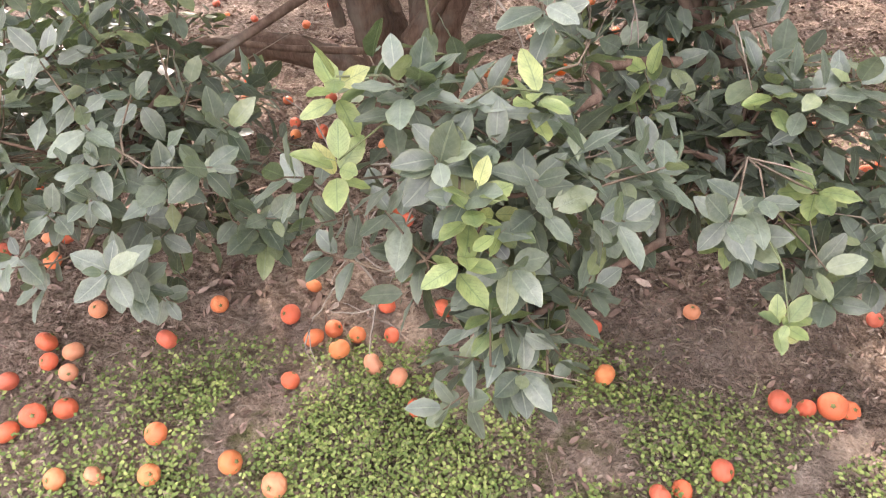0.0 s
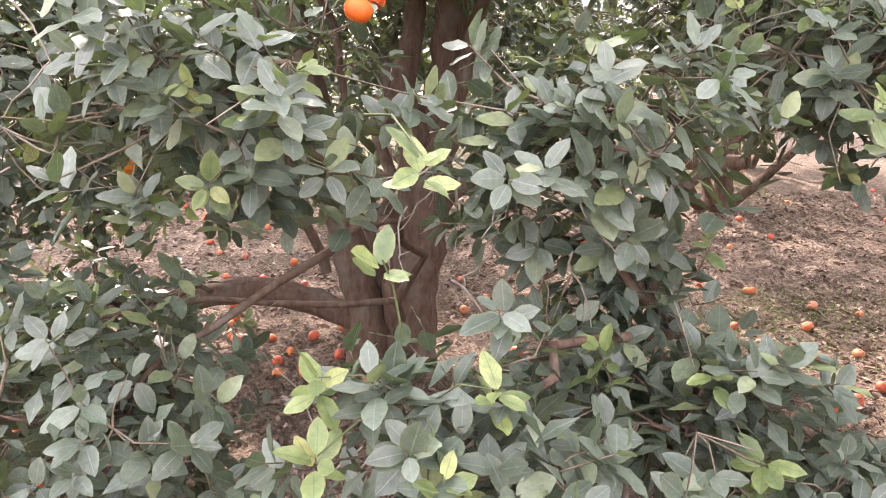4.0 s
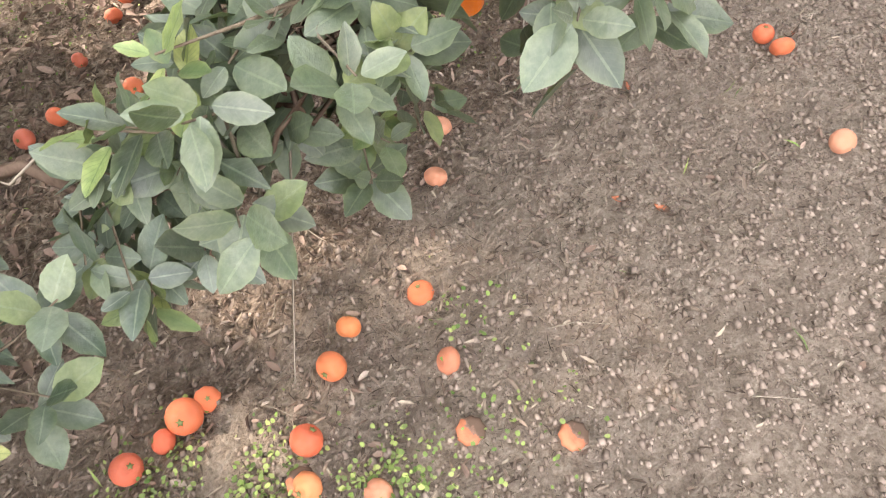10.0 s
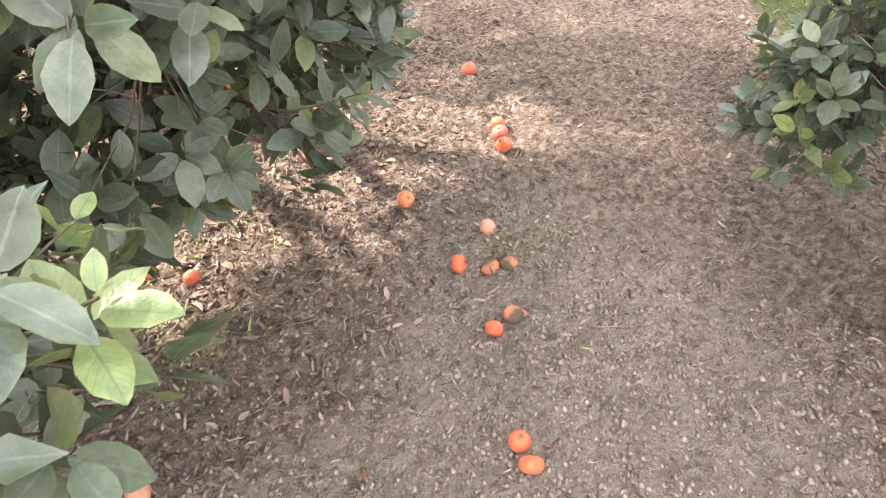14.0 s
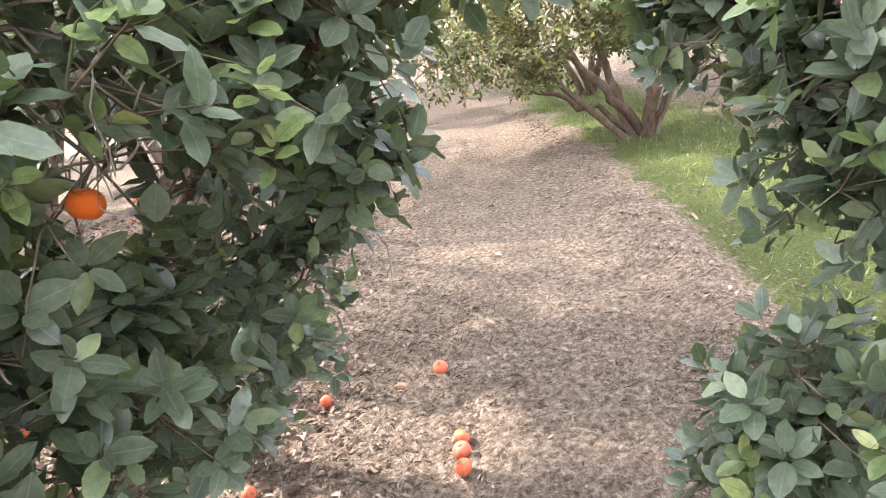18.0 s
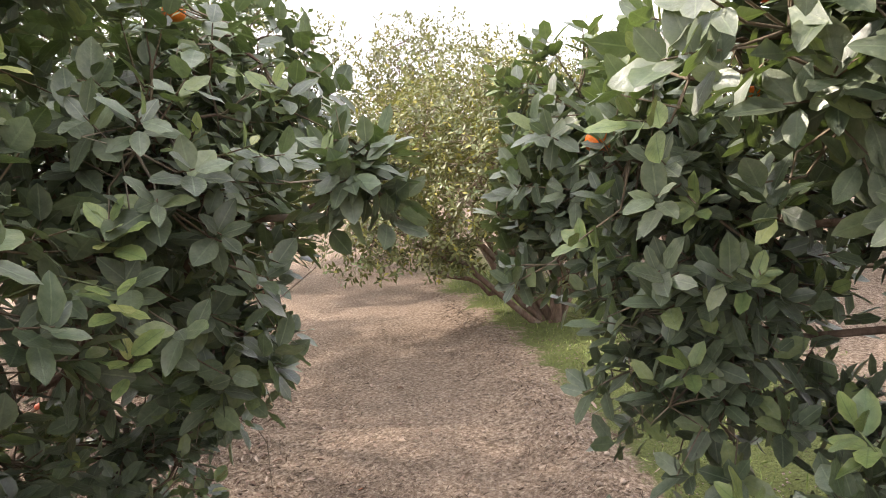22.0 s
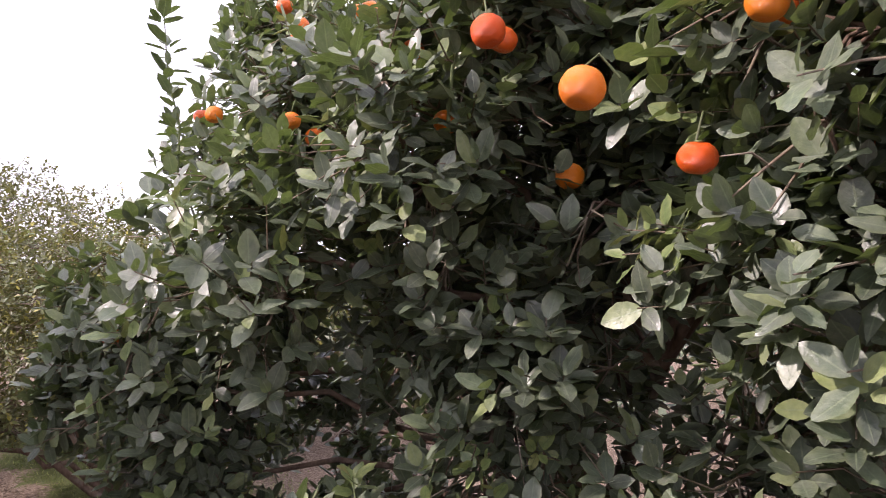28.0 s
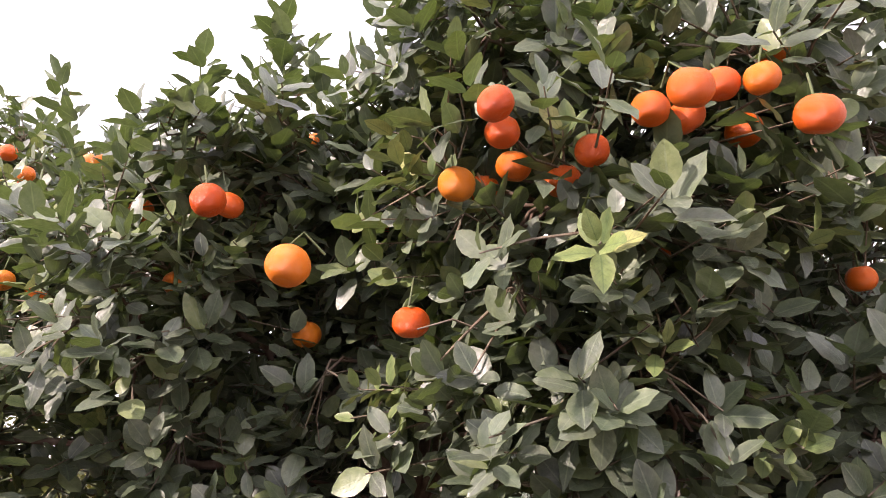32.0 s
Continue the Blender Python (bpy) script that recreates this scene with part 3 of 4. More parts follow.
    child("twig", many_twigs("twigs", s - at, (s + e) / 2 - a * 0.03 + rng.normal(0, 0.02, e.shape) - at, e - at, 0.0038, 0.0017, twig_bark), tree, kind="stuff")
    if dead:
        s = roots[rng.integers(0, len(roots), dead)]
        e = s + rng.normal(0, 0.085, s.shape) * rng.uniform(0.6, 2.4, (dead, 1)) - np.array([0, 0, 0.06])
        child("dead_twig", many_twigs("dead_twigs", s - at, (s + e) / 2 + rng.normal(0, 0.03, s.shape) - at, e - at, 0.003, 0.0013, straw), tree, "bare grey dead twigs", "stuff")
    bare = []
    for x, y, z, reach, n in tangles:
        for _ in range(n):
            start = np.array((x, y, z + reach * 0.6)) + rng.normal(0, reach * 0.35, 3)
            go = unit(rng.normal(0, 1, 3) * (1, 1, 0.6) - np.array((0, 0, 0.8)))
            line = [start]
            for _ in range(7):
                go = unit(go + rng.normal(0, 0.28, 3) - np.array((0, 0, 0.06)))
                line.append(line[-1] + go * reach * rng.uniform(0.1, 0.22))
            bare.append(tube(np.array(line) - at, np.linspace(0.0032, 0.0013, 8), 4))
            fork = line[3 + int(rng.integers(0, 3))]
            tip = fork + unit(go + rng.normal(0, 0.7, 3)) * reach * 0.4
            bare.append(tube(bent(fork, tip, 4, 0.012) - at, np.linspace(0.002, 0.001, 4), 4))
    if bare:
        child("bare_twig", tubes_mesh("bare_twigs", bare, pale_twig), tree, "tangled pale bare twigs", "stuff")
    for x, y, z, tall in upright:
        foot = np.array((x, y, z))
        line = bent(foot - (0.05, 0.03, 0.25), foot + rng.normal(0, 0.05, 3) + (0, 0, tall), 6, 0.012)
        v, f = tube(line - at, np.linspace(0.005, 0.002, 6), 5)
        child("upright_shoot", mesh_from("upright_shoot", v, f, green_twig), tree)
        n = int(tall / 0.05)
        t = np.linspace(0.3, 1, n)[:, None]
        tips = np.concatenate([tips, line[0] + (line[-1] - line[0]) * t])
        axes = np.concatenate([axes, unit(rng.normal(0, 0.25, (n, 3)) + (0, 0, 1))])
    if inner:
        p = np.concatenate(inner)
        p = np.repeat(p[p[:, 2] > 0.3], 3, axis=0)
        out = unit(rng.normal(0, 1, p.shape) * (1, 1, 0.5))
        child("inner_leaves", leaf_cloud("inner_leaves", p + out * 0.02 - at, out, rng.normal(0, 0.5, p.shape) + (0, 0, 1), leaf * rng.uniform(0.8, 1.25, len(p)), leaf_mat or leaf_old, BACK_LEAVES), tree, "shaded dark leaves inside the crown", "stuff")
    is_young = rng.random(len(tips)) < young
    if len(extra):
        more = np.array(extra, float)
        lean = unit((more - at) * (1, 1, 0)) * 0.5 + np.array([0, 0, 0.8]) + rng.normal(0, 0.15, more.shape)
        tips, axes = np.concatenate([tips, more]), np.concatenate([axes, unit(lean)])
        is_young = np.concatenate([is_young, np.ones(len(more), bool)])
    for fresh in (False, True):
        some = is_young == fresh
        if not some.any():
            continue
        size = leaf * (0.82 if fresh else 1.0)
        pos, way, up, length, owner = rosettes(tips[some], axes[some], leaves, size, rise)
        if fresh:
            up = up + np.random.default_rng(3).normal(0, 0.3, up.shape)
        alone = np.zeros(len(pos), bool)
        if near:
            x0, x1, y0, y1, z0, z1 = near
            inside = (pos[:, 0] > x0) & (pos[:, 0] < x1) & (pos[:, 1] > y0) & (pos[:, 1] < y1) & (pos[:, 2] > z0) & (pos[:, 2] < z1)
            alone[np.flatnonzero(inside)[:40 if fresh else 240]] = True
        mat = (leaf_young if fresh else (leaf_mat or leaf_old))
        rest = ~alone
        close = np.zeros(len(pos), bool)
        if fine:
            close = (pos[:, 0] > fine[0]) & (pos[:, 0] < fine[1]) & (pos[:, 1] > fine[2]) & (pos[:, 1] < fine[3])
        for some, shapes in ((rest & close, LEAVES), (rest & ~close, BACK_LEAVES if back else FAR_LEAVES)):
            if some.any():
                child("young_leaves" if fresh else "crown", leaf_cloud("crown", pos[some] - at, way[some], up[some], length[some], mat, shapes), tree,
                      "fresh yellow-green leaves" if fresh else "", "stuff")
        if alone.any():
            kinds = single_young if fresh else single_deep if leaf_mat == leaf_deep else single_old
            frames = leaf_frames(pos[alone], way[alone], up[alone], length[alone])
            for k, (p, m) in enumerate(zip(pos[alone] - at, frames)):
                ob = child("leaf", kinds[k % len(kinds)], tree)
                ob.matrix_basis = Matrix.Translation(p) @ Matrix(m.tolist()).to_4x4()
    return tree


single_old = [mesh_from("leaf", v, [q, t], leaf_old_single, uv) for v, q, t, uv in LEAVES]
single_deep = [mesh_from("leaf", v, [q, t], leaf_deep_single, uv) for v, q, t, uv in LEAVES]
single_young = [mesh_from("young_leaf", v, [q, t], leaf_young_single, uv) for v, q, t, uv in LEAVES]



def fruit_mesh(name, mat, ribs, squash, sunken=0.0):
    """A mandarin of unit radius: flattened, dimpled at the stalk and the navel."""
    rows, cols, v = 11, 18, []
    for i in range(1, rows):
        a = math.pi * i / rows
        for j in range(cols):
            b = 2 * math.pi * j / cols
            r = 1 + ribs * math.cos(b * 9) * math.sin(a) ** 2 + 0.03 * noise.noise((math.cos(b) * 1.4, math.sin(b) * 1.4, a * 1.4))
            z = squash * math.cos(a) * (1 - 0.18 * math.exp(-(math.sin(a) / 0.32) ** 2))
            if sunken:
                z = min(z, squash * (1 - sunken) + 0.05 * noise.noise((math.cos(b) * 3, math.sin(b) * 3, a * 3)))
            v.append((r * math.sin(a) * math.cos(b), r * math.sin(a) * math.sin(b), z))
    v += [(0, 0, min(squash * 0.80, squash * (1 - sunken))), (0, 0, -squash * 0.82)]
    q = [((i * cols + j), ((i + 1) * cols + j), ((i + 1) * cols + (j + 1) % cols), (i * cols + (j + 1) % cols)) for i in range(rows - 2) for j in range(cols)]
    n = len(v)
    t = [(n - 2, j, (j + 1) % cols) for j in range(cols)] + [(n - 1, (rows - 2) * cols + (j + 1) % cols, (rows - 2) * cols + j) for j in range(cols)]
    return mesh_from(name, np.array(v), [np.array(q), np.array(t)], mat)


def calyx_mesh():
    """The little five-pointed star where the stalk was."""
    v = [(0, 0, 0.86)]
    for k in range(10):
        r = 0.26 if k % 2 == 0 else 0.12
        v.append((r * math.cos(k * 0.628), r * math.sin(k * 0.628), 0.845 if k % 2 else 0.875))
    v += [(x * 0.9, y * 0.9, z - 0.05) for x, y, z in v[1:]]
    t = [(0, 1 + k, 1 + (k + 1) % 10) for k in range(10)]
    q = [(1 + k, 11 + k, 11 + (k + 1) % 10, 1 + (k + 1) % 10) for k in range(10)]
    return mesh_from("calyx", np.array(v), [np.array(q), np.array(t)], calyx_green)


FRUIT = [fruit_mesh("mandarin", peel, 0.006, 0.89), fruit_mesh("mandarin", peel, 0.0, 0.95), fruit_mesh("mandarin", peel, 0.012, 0.87)]
FALLEN = [fruit_mesh("fallen_mandarin", peel_fallen, 0.01, 0.85), fruit_mesh("fallen_mandarin", peel_fallen, 0.0, 0.92), fruit_mesh("fallen_mandarin", peel_fallen, 0.03, 0.78)]
SPLIT = [fruit_mesh("rotten_mandarin", rot, 0.05, 0.7, 0.3), fruit_mesh("rotten_mandarin", rot, 0.06, 0.62, 0.45)]
FADED = [fruit_mesh("faded_mandarin", peel_faded, 0.01, 0.82), fruit_mesh("faded_mandarin", peel_faded, 0.02, 0.76, 0.12)]


def shell_mesh():
    """A torn piece of peel: a shallow bowl with an uneven rim."""
    rows, cols, v = 4, 12, [(0, 0, 0)]
    for i in range(1, rows + 1):
        for j in range(cols):
            b = 2 * math.pi * j / cols
            r = i / rows * (0.8 + 0.35 * noise.noise((math.cos(b) * 1.3, math.sin(b) * 1.3, 2.0)))
            v.append((r * math.cos(b), 0.6 * r * math.sin(b), 0.5 * r * r))
    v += [(x, y, z - 0.07) for x, y, z in v]
    n = 1 + rows * cols
    t = [(0, 1 + j, 1 + (j + 1) % cols) for j in range(cols)]
    q = [(1 + i * cols + j, 1 + (i + 1) * cols + j, 1 + (i + 1) * cols + (j + 1) % cols, 1 + i * cols + (j + 1) % cols) for i in range(rows - 1) for j in range(cols)]
    rim = [(n - cols + j, 2 * n - cols + j, 2 * n - cols + (j + 1) % cols, n - cols + (j + 1) % cols) for j in range(cols)]
    t += [(n + a, n + c, n + b) for a, b, c in t]
    q += [tuple(n + k for k in reversed(f)) for f in q] + rim
    return mesh_from("peel", np.array(v), [np.array(q), np.array(t)], rot)


SHELL = [shell_mesh()]
CALYX = calyx_mesh()


def hanging_fruit(tree, at_point, base, stalk_from, k):
    r = 0.0315 * (1 + 0.1 * math.sin(k * 5.1))
    ob = child("mandarin", FRUIT[k % 3], tree)
    ob.matrix_basis = Matrix.Translation(at_point - base) @ Euler((0.35 * math.sin(k * 2.7), 0.35 * math.cos(k * 3.9), k * 1.3)).to_matrix().to_4x4() @ Matrix.Diagonal((r, r, r, 1))
    child("calyx", CALYX, ob, "small green calyx")
    top = at_point + np.array((0, 0, r * 0.8))
    reach = stalk_from - top
    stalk_from = top + reach * min(1.0, 0.06 / float(np.linalg.norm(reach)))
    v, f = tube(np.array([stalk_from, (stalk_from + top) / 2 + (0, 0, 0.03), top]) - base, [0.0022, 0.002, 0.002], 5)
    child("stalk", mesh_from("stalk", v, f, green_twig), tree)


A_FRUIT = [(-0.15, 1.48, 1.88), (-0.13, 1.61, 1.91), (-0.82, 2.69, 1.94), (-1.02, 2.24, 1.41), (0.41, 2.69, 0.70)]
A_SHOOTS = [(0.04, 0.87, 1.15), (0.03, 0.84, 1.06), (-0.16, 0.88, 1.19), (-0.17, 0.97, 1.28), (0.13, 0.97, 1.26), (0.19, 1.05, 0.79), (0.62, 0.98, 0.82), (0.00, 0.97, 1.65), (-0.06, 0.95, 1.49)]
B_FRUIT = [(3.02, 1.47, 1.44), (1.92, 1.11, 0.79), (3.70, 1.69, 2.20), (3.23, 1.73, 1.92), (3.38, 2.16, 1.99), (3.09, 2.71, 1.42)]
B_SHOOTS = [(3.05, 1.2, 1.72), (3.27, 1.27, 1.6), (3.3, 1.33, 1.48), (3.5, 1.6, 1.35)]
F_FRUIT = [(4.60, 0.39, 2.95), (4.47, 0.28, 2.81), (4.48, 0.31, 2.69), (4.54, 0.32, 2.79), (4.50, 0.09, 2.84), (4.66, 0.16, 2.68), (5.20, 0.67, 2.67), (4.21, 0.49, 2.44),
           (4.44, 0.65, 2.51), (4.38, 0.22, 2.38), (4.85, 0.22, 2.46), (4.81, 0.64, 2.13), (4.19, -0.18, 2.59), (3.96, -0.86, 2.37), (4.53, -0.60, 2.21), (5.03, -0.49, 1.69),
           (4.55, -0.78, 2.24), (3.06, -0.92, 2.26), (3.19, -0.96, 2.27), (3.28, -0.89, 2.22), (3.47, -0.98, 2.27), (3.26, -1.07, 2.20), (3.18, -1.10, 2.22), (3.44, -1.21, 2.23),
           (3.15, -1.20, 2.27), (3.04, -1.21, 2.25), (3.17, -1.27, 2.26), (3.10, -1.30, 2.28), (3.07, -1.35, 2.27), (3.22, -1.50, 2.38), (2.99, -1.36, 2.17), (3.46, -0.45, 2.30)]
F_FRUIT += [(3.59, -0.47, 2.33), (4.15, -0.05, 2.69), (3.85, -0.23, 2.43), (3.81, -0.31, 2.23), (3.80, -0.59, 2.07), (4.13, -0.76, 2.69), (4.15, -0.66, 2.70), (3.84, -0.82, 2.33),
            (3.54, -1.36, 2.12), (3.26, -1.43, 2.26), (3.33, -1.01, 2.26), (3.41, -1.70, 1.98), (3.59, -1.16, 2.06), (4.17, 0.22, 2.38), (3.19, -0.60, 2.09), (3.39, -0.79, 2.01),
            (4.15, 0.82, 1.76), (4.74, 0.62, 2.09), (5.03, 0.80, 2.11), (4.98, 0.87, 2.24), (4.50, 0.59, 1.85)]
F_SHOOTS = [(3.82, -0.03, 1.4), (3.89, -0.28, 1.44), (3.89, -0.18, 1.55), (3.88, -0.73, 1.38), (3.84, -0.19, 1.33), (3.88, -0.35, 1.36), (3.9, 0.5, 1.12), (3.72, 0.3, 1.15), (3.85, 0.3, 1.3), (3.7, -0.05, 1.3), (3.3, -1.1, 1.62), (3.75, 0.2, 2.25)]

tree_a = citrus_tree(
    "mandarin tree with several dark stems and drooping dusty leaves", (-0.24, 3.72),
    [((-0.1, 3.65, 2.1), 0.13), ((0.25, 3.3, 2.1), 0.07), ((-0.3, 4.6, 1.8), 0.06), ((-0.1, 2.0, 1.3), 0.03)],
    [(-0.75, 1.44, 0.95, 0.45, 0.35, 0.35), (0.05, 1.06, 1.08, 0.34, 0.22, 0.3), (0.62, 1.4, 0.96, 0.42, 0.3, 0.3), (-1.55, 1.8, 0.9, 0.6, 0.45, 0.42),
     (1.0, 1.4, 0.74, 0.3, 0.25, 0.2), (1.42, 1.36, 0.7, 0.2, 0.18, 0.13), (-0.45, 1.5, 1.7, 0.5, 0.4, 0.35), (0.35, 1.5, 1.6, 0.42, 0.35, 0.3),
     (0.5, 1.78, 0.82, 0.4, 0.3, 0.34), (0.5, 1.72, 1.22, 0.3, 0.25, 0.28), (-1.3, 2.39, 0.7, 0.6, 0.4, 0.4), (0.12, 1, 0.78, 0.2, 0.16, 0.2),
     # The flat clump at (-0.9, 2.3, 2.4) is unseen, added to shade leaves below.
     (-1.5, 2.1, 1.8, 0.7, 0.6, 0.45), (1.2, 1.9, 1.75, 0.5, 0.5, 0.3), (-0.2, 3.4, 2.6, 1.9, 1.6, 0.6), (-0.9, 2.3, 2.4, 1.0, 0.7, 0.3), (0.8, 2.3, 2.5, 1.0, 0.9, 0.5), (-0.2, 4.9, 2.1, 1.7, 0.8, 0.6), (-2.4, 3.2, 1.5, 0.6, 0.8, 0.8), (-1.75, 3.4, 1.3, 0.7, 0.5, 0.5), (-1.1, 4.7, 1.25, 0.9, 0.5, 0.55), (0.8, 5.0, 1.5, 0.7, 0.5, 0.5), (-1.2, 2.6, 1.55, 0.5, 0.4, 0.35)],
    density=50, leaf=0.077, near=(-0.5, 1.3, 0.6, 1.25, 0.6, 1.5), dead=800, core=1.0, fruit=A_FRUIT, extra=A_SHOOTS, open_side=(0, -1, 0), fine=(-2.5, 2.5, 0, 2.0),
    boughs=[(((-0.14, 3.70, -0.06), (-0.13, 3.70, 0.45), (-0.04, 3.68, 1.0), (0.06, 3.64, 1.7), (0.12, 3.6, 2.4)), 0.17, 0.08),
            (((-0.36, 3.70, -0.06), (-0.40, 3.68, 0.4), (-0.55, 3.7, 1.0), (-0.75, 3.8, 2.0)), 0.14, 0.06),
            (((-0.38, 3.68, 0.28), (-0.9, 3.62, 0.50), (-1.6, 3.58, 0.42), (-2.6, 3.45, 0.46)), 0.085, 0.06),
            (((-0.02, 3.66, 0.95), (0.45, 3.85, 1.30), (1.1, 4.1, 1.75)), 0.06, 0.035),
            (((-0.6, 3.65, 0.6), (-0.75, 3.4, 1.2), (-0.85, 3.3, 1.9)), 0.03, 0.02),
            (((-0.3, 3.5, 0.7), (-0.42, 3.3, 1.3), (-0.45, 3.2, 1.9)), 0.022, 0.015),
            (((0.45, 1.6, 1.3), (0.8, 1.72, 0.98), (1.09, 1.76, 0.69), (1.02, 1.74, 0.46)), 0.016, 0.009),
            (((0.35, 2.0, 1.5), (0.75, 2.1, 1.1), (1.0, 2.1, 0.75)), 0.008, 0.004)],
    tangles=[(1.02, 2.32, 1.65, 0.4, 46), (0.04, 1.55, 1.4, 0.2, 10), (-1.04, 1.66, 1.5, 0.3, 14), (-0.14, 1.4, 0.66, 0.22, 16), (0.22, 1.41, 1.42, 0.2, 9)])
tree_b = citrus_tree(
    "mandarin tree with dense grey-green leaves hanging over the track", (3.3, 3.7),
    [((3.3, 3.4, 2.0), 0.08), ((2.6, 2.2, 1.4), 0.05), ((3.5, 2.2, 1.3), 0.05), ((4.3, 3.6, 1.5), 0.05), ((2.4, 3.4, 1.6), 0.05)],
    [(2.0, 0.9, 1.13, 0.32, 0.22, 0.3), (1.9, 1.9, 1.35, 0.42, 0.35, 0.4), (2.15, 1.55, 0.85, 0.35, 0.3, 0.3), (2.4, 1.2, 1.5, 0.3, 0.25, 0.3), (1.65, 1.2, 0.85, 0.32, 0.25, 0.24), (2.1, 1.4, 1.35, 0.35, 0.3, 0.3), (2.6, 1.7, 1.1, 0.5, 0.45, 0.5), (3.06, 1.85, 1.0, 0.34, 0.36, 0.46),
     (3.32, 2.3, 0.68, 0.34, 0.36, 0.36), (3.5, 1.65, 1.75, 0.48, 0.42, 0.48), (2.85, 1.5, 1.75, 0.45, 0.4, 0.5), (3.0, 1.7, 2.3, 0.6, 0.5, 0.5), (3.9, 2.3, 1.75, 0.45, 0.45, 0.6),
     # Last four clumps are added, the crown top raised, to shade ground and tree_f.
     (3.8, 1.7, 2.0, 0.35, 0.3, 0.35), (3.78, 1.2, 1.74, 0.17, 0.15, 0.14), (3.74, 1.7, 1.34, 0.22, 0.2, 0.2), (3.56, 2.05, 1.02, 0.26, 0.26, 0.26), (3.72, 2.42, 0.6, 0.22, 0.22, 0.2), (3.84, 2.15, 1.2, 0.22, 0.22, 0.22), (3.4, 3.5, 3.0, 1.5, 1.3, 0.8), (2.1, 2.4, 2.0, 0.7, 0.6, 0.6), (4.4, 3.6, 1.7, 0.5, 0.7, 0.8), (2.6, 4.2, 4.3, 0.75, 0.7, 0.6), (2.0, 3.9, 2.4, 0.8, 0.6, 0.5), (1.55, 3.3, 1.85, 0.5, 0.35, 0.45), (1.45, 4.0, 2.1, 0.5, 0.4, 0.4)],
    density=60, leaf=0.078, rise=0.08, leaf_mat=leaf_deep, near=(1.6, 3.4, 0.5, 1.5, 0.8, 2.2), fruit=B_FRUIT, extra=B_SHOOTS, dead=250, core=1.0, open_side=(-0.3, -1, 0.1), fine=(1.2, 5, 0, 1.9),
    tangles=[(3.07, 1.45, 1.48, 0.2, 12), (2.04, 1.06, 0.7, 0.16, 7)])
tree_f = citrus_tree(
    "tall dense mandarin tree with ripe fruit and dusty dark leaves", (5.1, -0.5),
    [((4.8, -0.6, 2.2), 0.085), ((4.1, -0.8, 1.6), 0.045), ((5.8, -0.4, 1.7), 0.055), ((4.6, -1.8, 1.6), 0.055)],
    [(4.15, 0.8, 0.62, 0.3, 0.26, 0.3), (4.0, 0.4, 0.9, 0.26, 0.24, 0.2), (4.45, 0.75, 1.3, 0.36, 0.33, 0.42), (3.95, 0.05, 1.0, 0.4, 0.4, 0.3), (4.3, 0.1, 0.85, 0.45, 0.42, 0.4), (3.95, -0.55, 0.95, 0.42, 0.42, 0.3), (3.6, -1.1, 2.6, 0.42, 0.45, 0.28), (3.9, -0.5, 2.5, 0.4, 0.4, 0.22), (3.45, -1.65, 2.45, 0.45, 0.45, 0.42), (4.6, 0.1, 2.64, 0.38, 0.34, 0.25), (4.6, 1.0, 1.78, 0.42, 0.38, 0.34), (3.75, -0.1, 1.0, 0.42, 0.42, 0.4), (4.0, 0.3, 1.95, 0.36, 0.36, 0.38), (5.1, 0.6, 3.0, 0.32, 0.3, 0.4), (4.85, 0.35, 1.46, 0.2, 0.2, 0.13), (4.6, 0.2, 1.15, 0.17, 0.15, 0.12), (5.2, 0.72, 1.3, 0.2, 0.2, 0.13), (4.95, 0.1, 1.05, 0.2, 0.18, 0.12), (4.75, 0.55, 1.62, 0.22, 0.2, 0.15), (5.05, 0.3, 1.22, 0.18, 0.18, 0.1), (4.55, 0.45, 1.05, 0.16, 0.15, 0.11), (4.5, -0.1, 1.75, 0.4, 0.35, 0.35),
     (4.35, 0.68, 1.6, 0.34, 0.3, 0.42), (4.12, -0.46, 1.58, 0.38, 0.42, 0.46), (3.95, -0.75, 2.0, 0.3, 0.34, 0.26), (3.5, -1.1, 1.84, 0.42, 0.42, 0.3), (3.9, -1.1, 1.3, 0.4, 0.5, 0.4), (3.45, -1.2, 2.2, 0.48, 0.5, 0.34), (4.0, -0.3, 2.2, 0.5, 0.5, 0.45),
     (4.62, 0.25, 2.45, 0.5, 0.45, 0.42), (4.9, 0.62, 2.45, 0.4, 0.42, 0.36), (4.9, 0.33, 2.86, 0.42, 0.36, 0.3), (5.3, 0.1, 2.9, 0.5, 0.5, 0.34), (4.5, 1.12, 1.56, 0.3, 0.28, 0.28), (4.2, -0.8, 2.4, 0.7, 0.7, 0.36), (5.0, -0.9, 2.1, 1.0, 1.0, 0.6), (4.0, -2.0, 1.8, 0.7, 0.7, 0.8), (3.6, -1.7, 1.7, 0.45, 0.4, 0.5), (4.0, -0.4, 0.7, 0.5, 0.5, 0.4)],
    density=80, leaf=0.076, rise=0.32, leaf_mat=leaf_deep, near=(2.9, 4.0, -1.6, 0.4, 0.8, 2.3), fruit=F_FRUIT, extra=F_SHOOTS, dead=150, core=1.2, open_side=(-1, -0.25, -0.2), fine=(2.5, 4.05, -3, 1.2),
    upright=[(3.85, -0.54, 2.5, 0.5), (3.75, -0.3, 2.45, 0.35), (4.45, 0.75, 2.45, 0.32), (3.95, -0.75, 2.6, 0.35), (4.1, 0.0, 2.6, 0.3), (3.6, -1.3, 2.75, 0.3)])


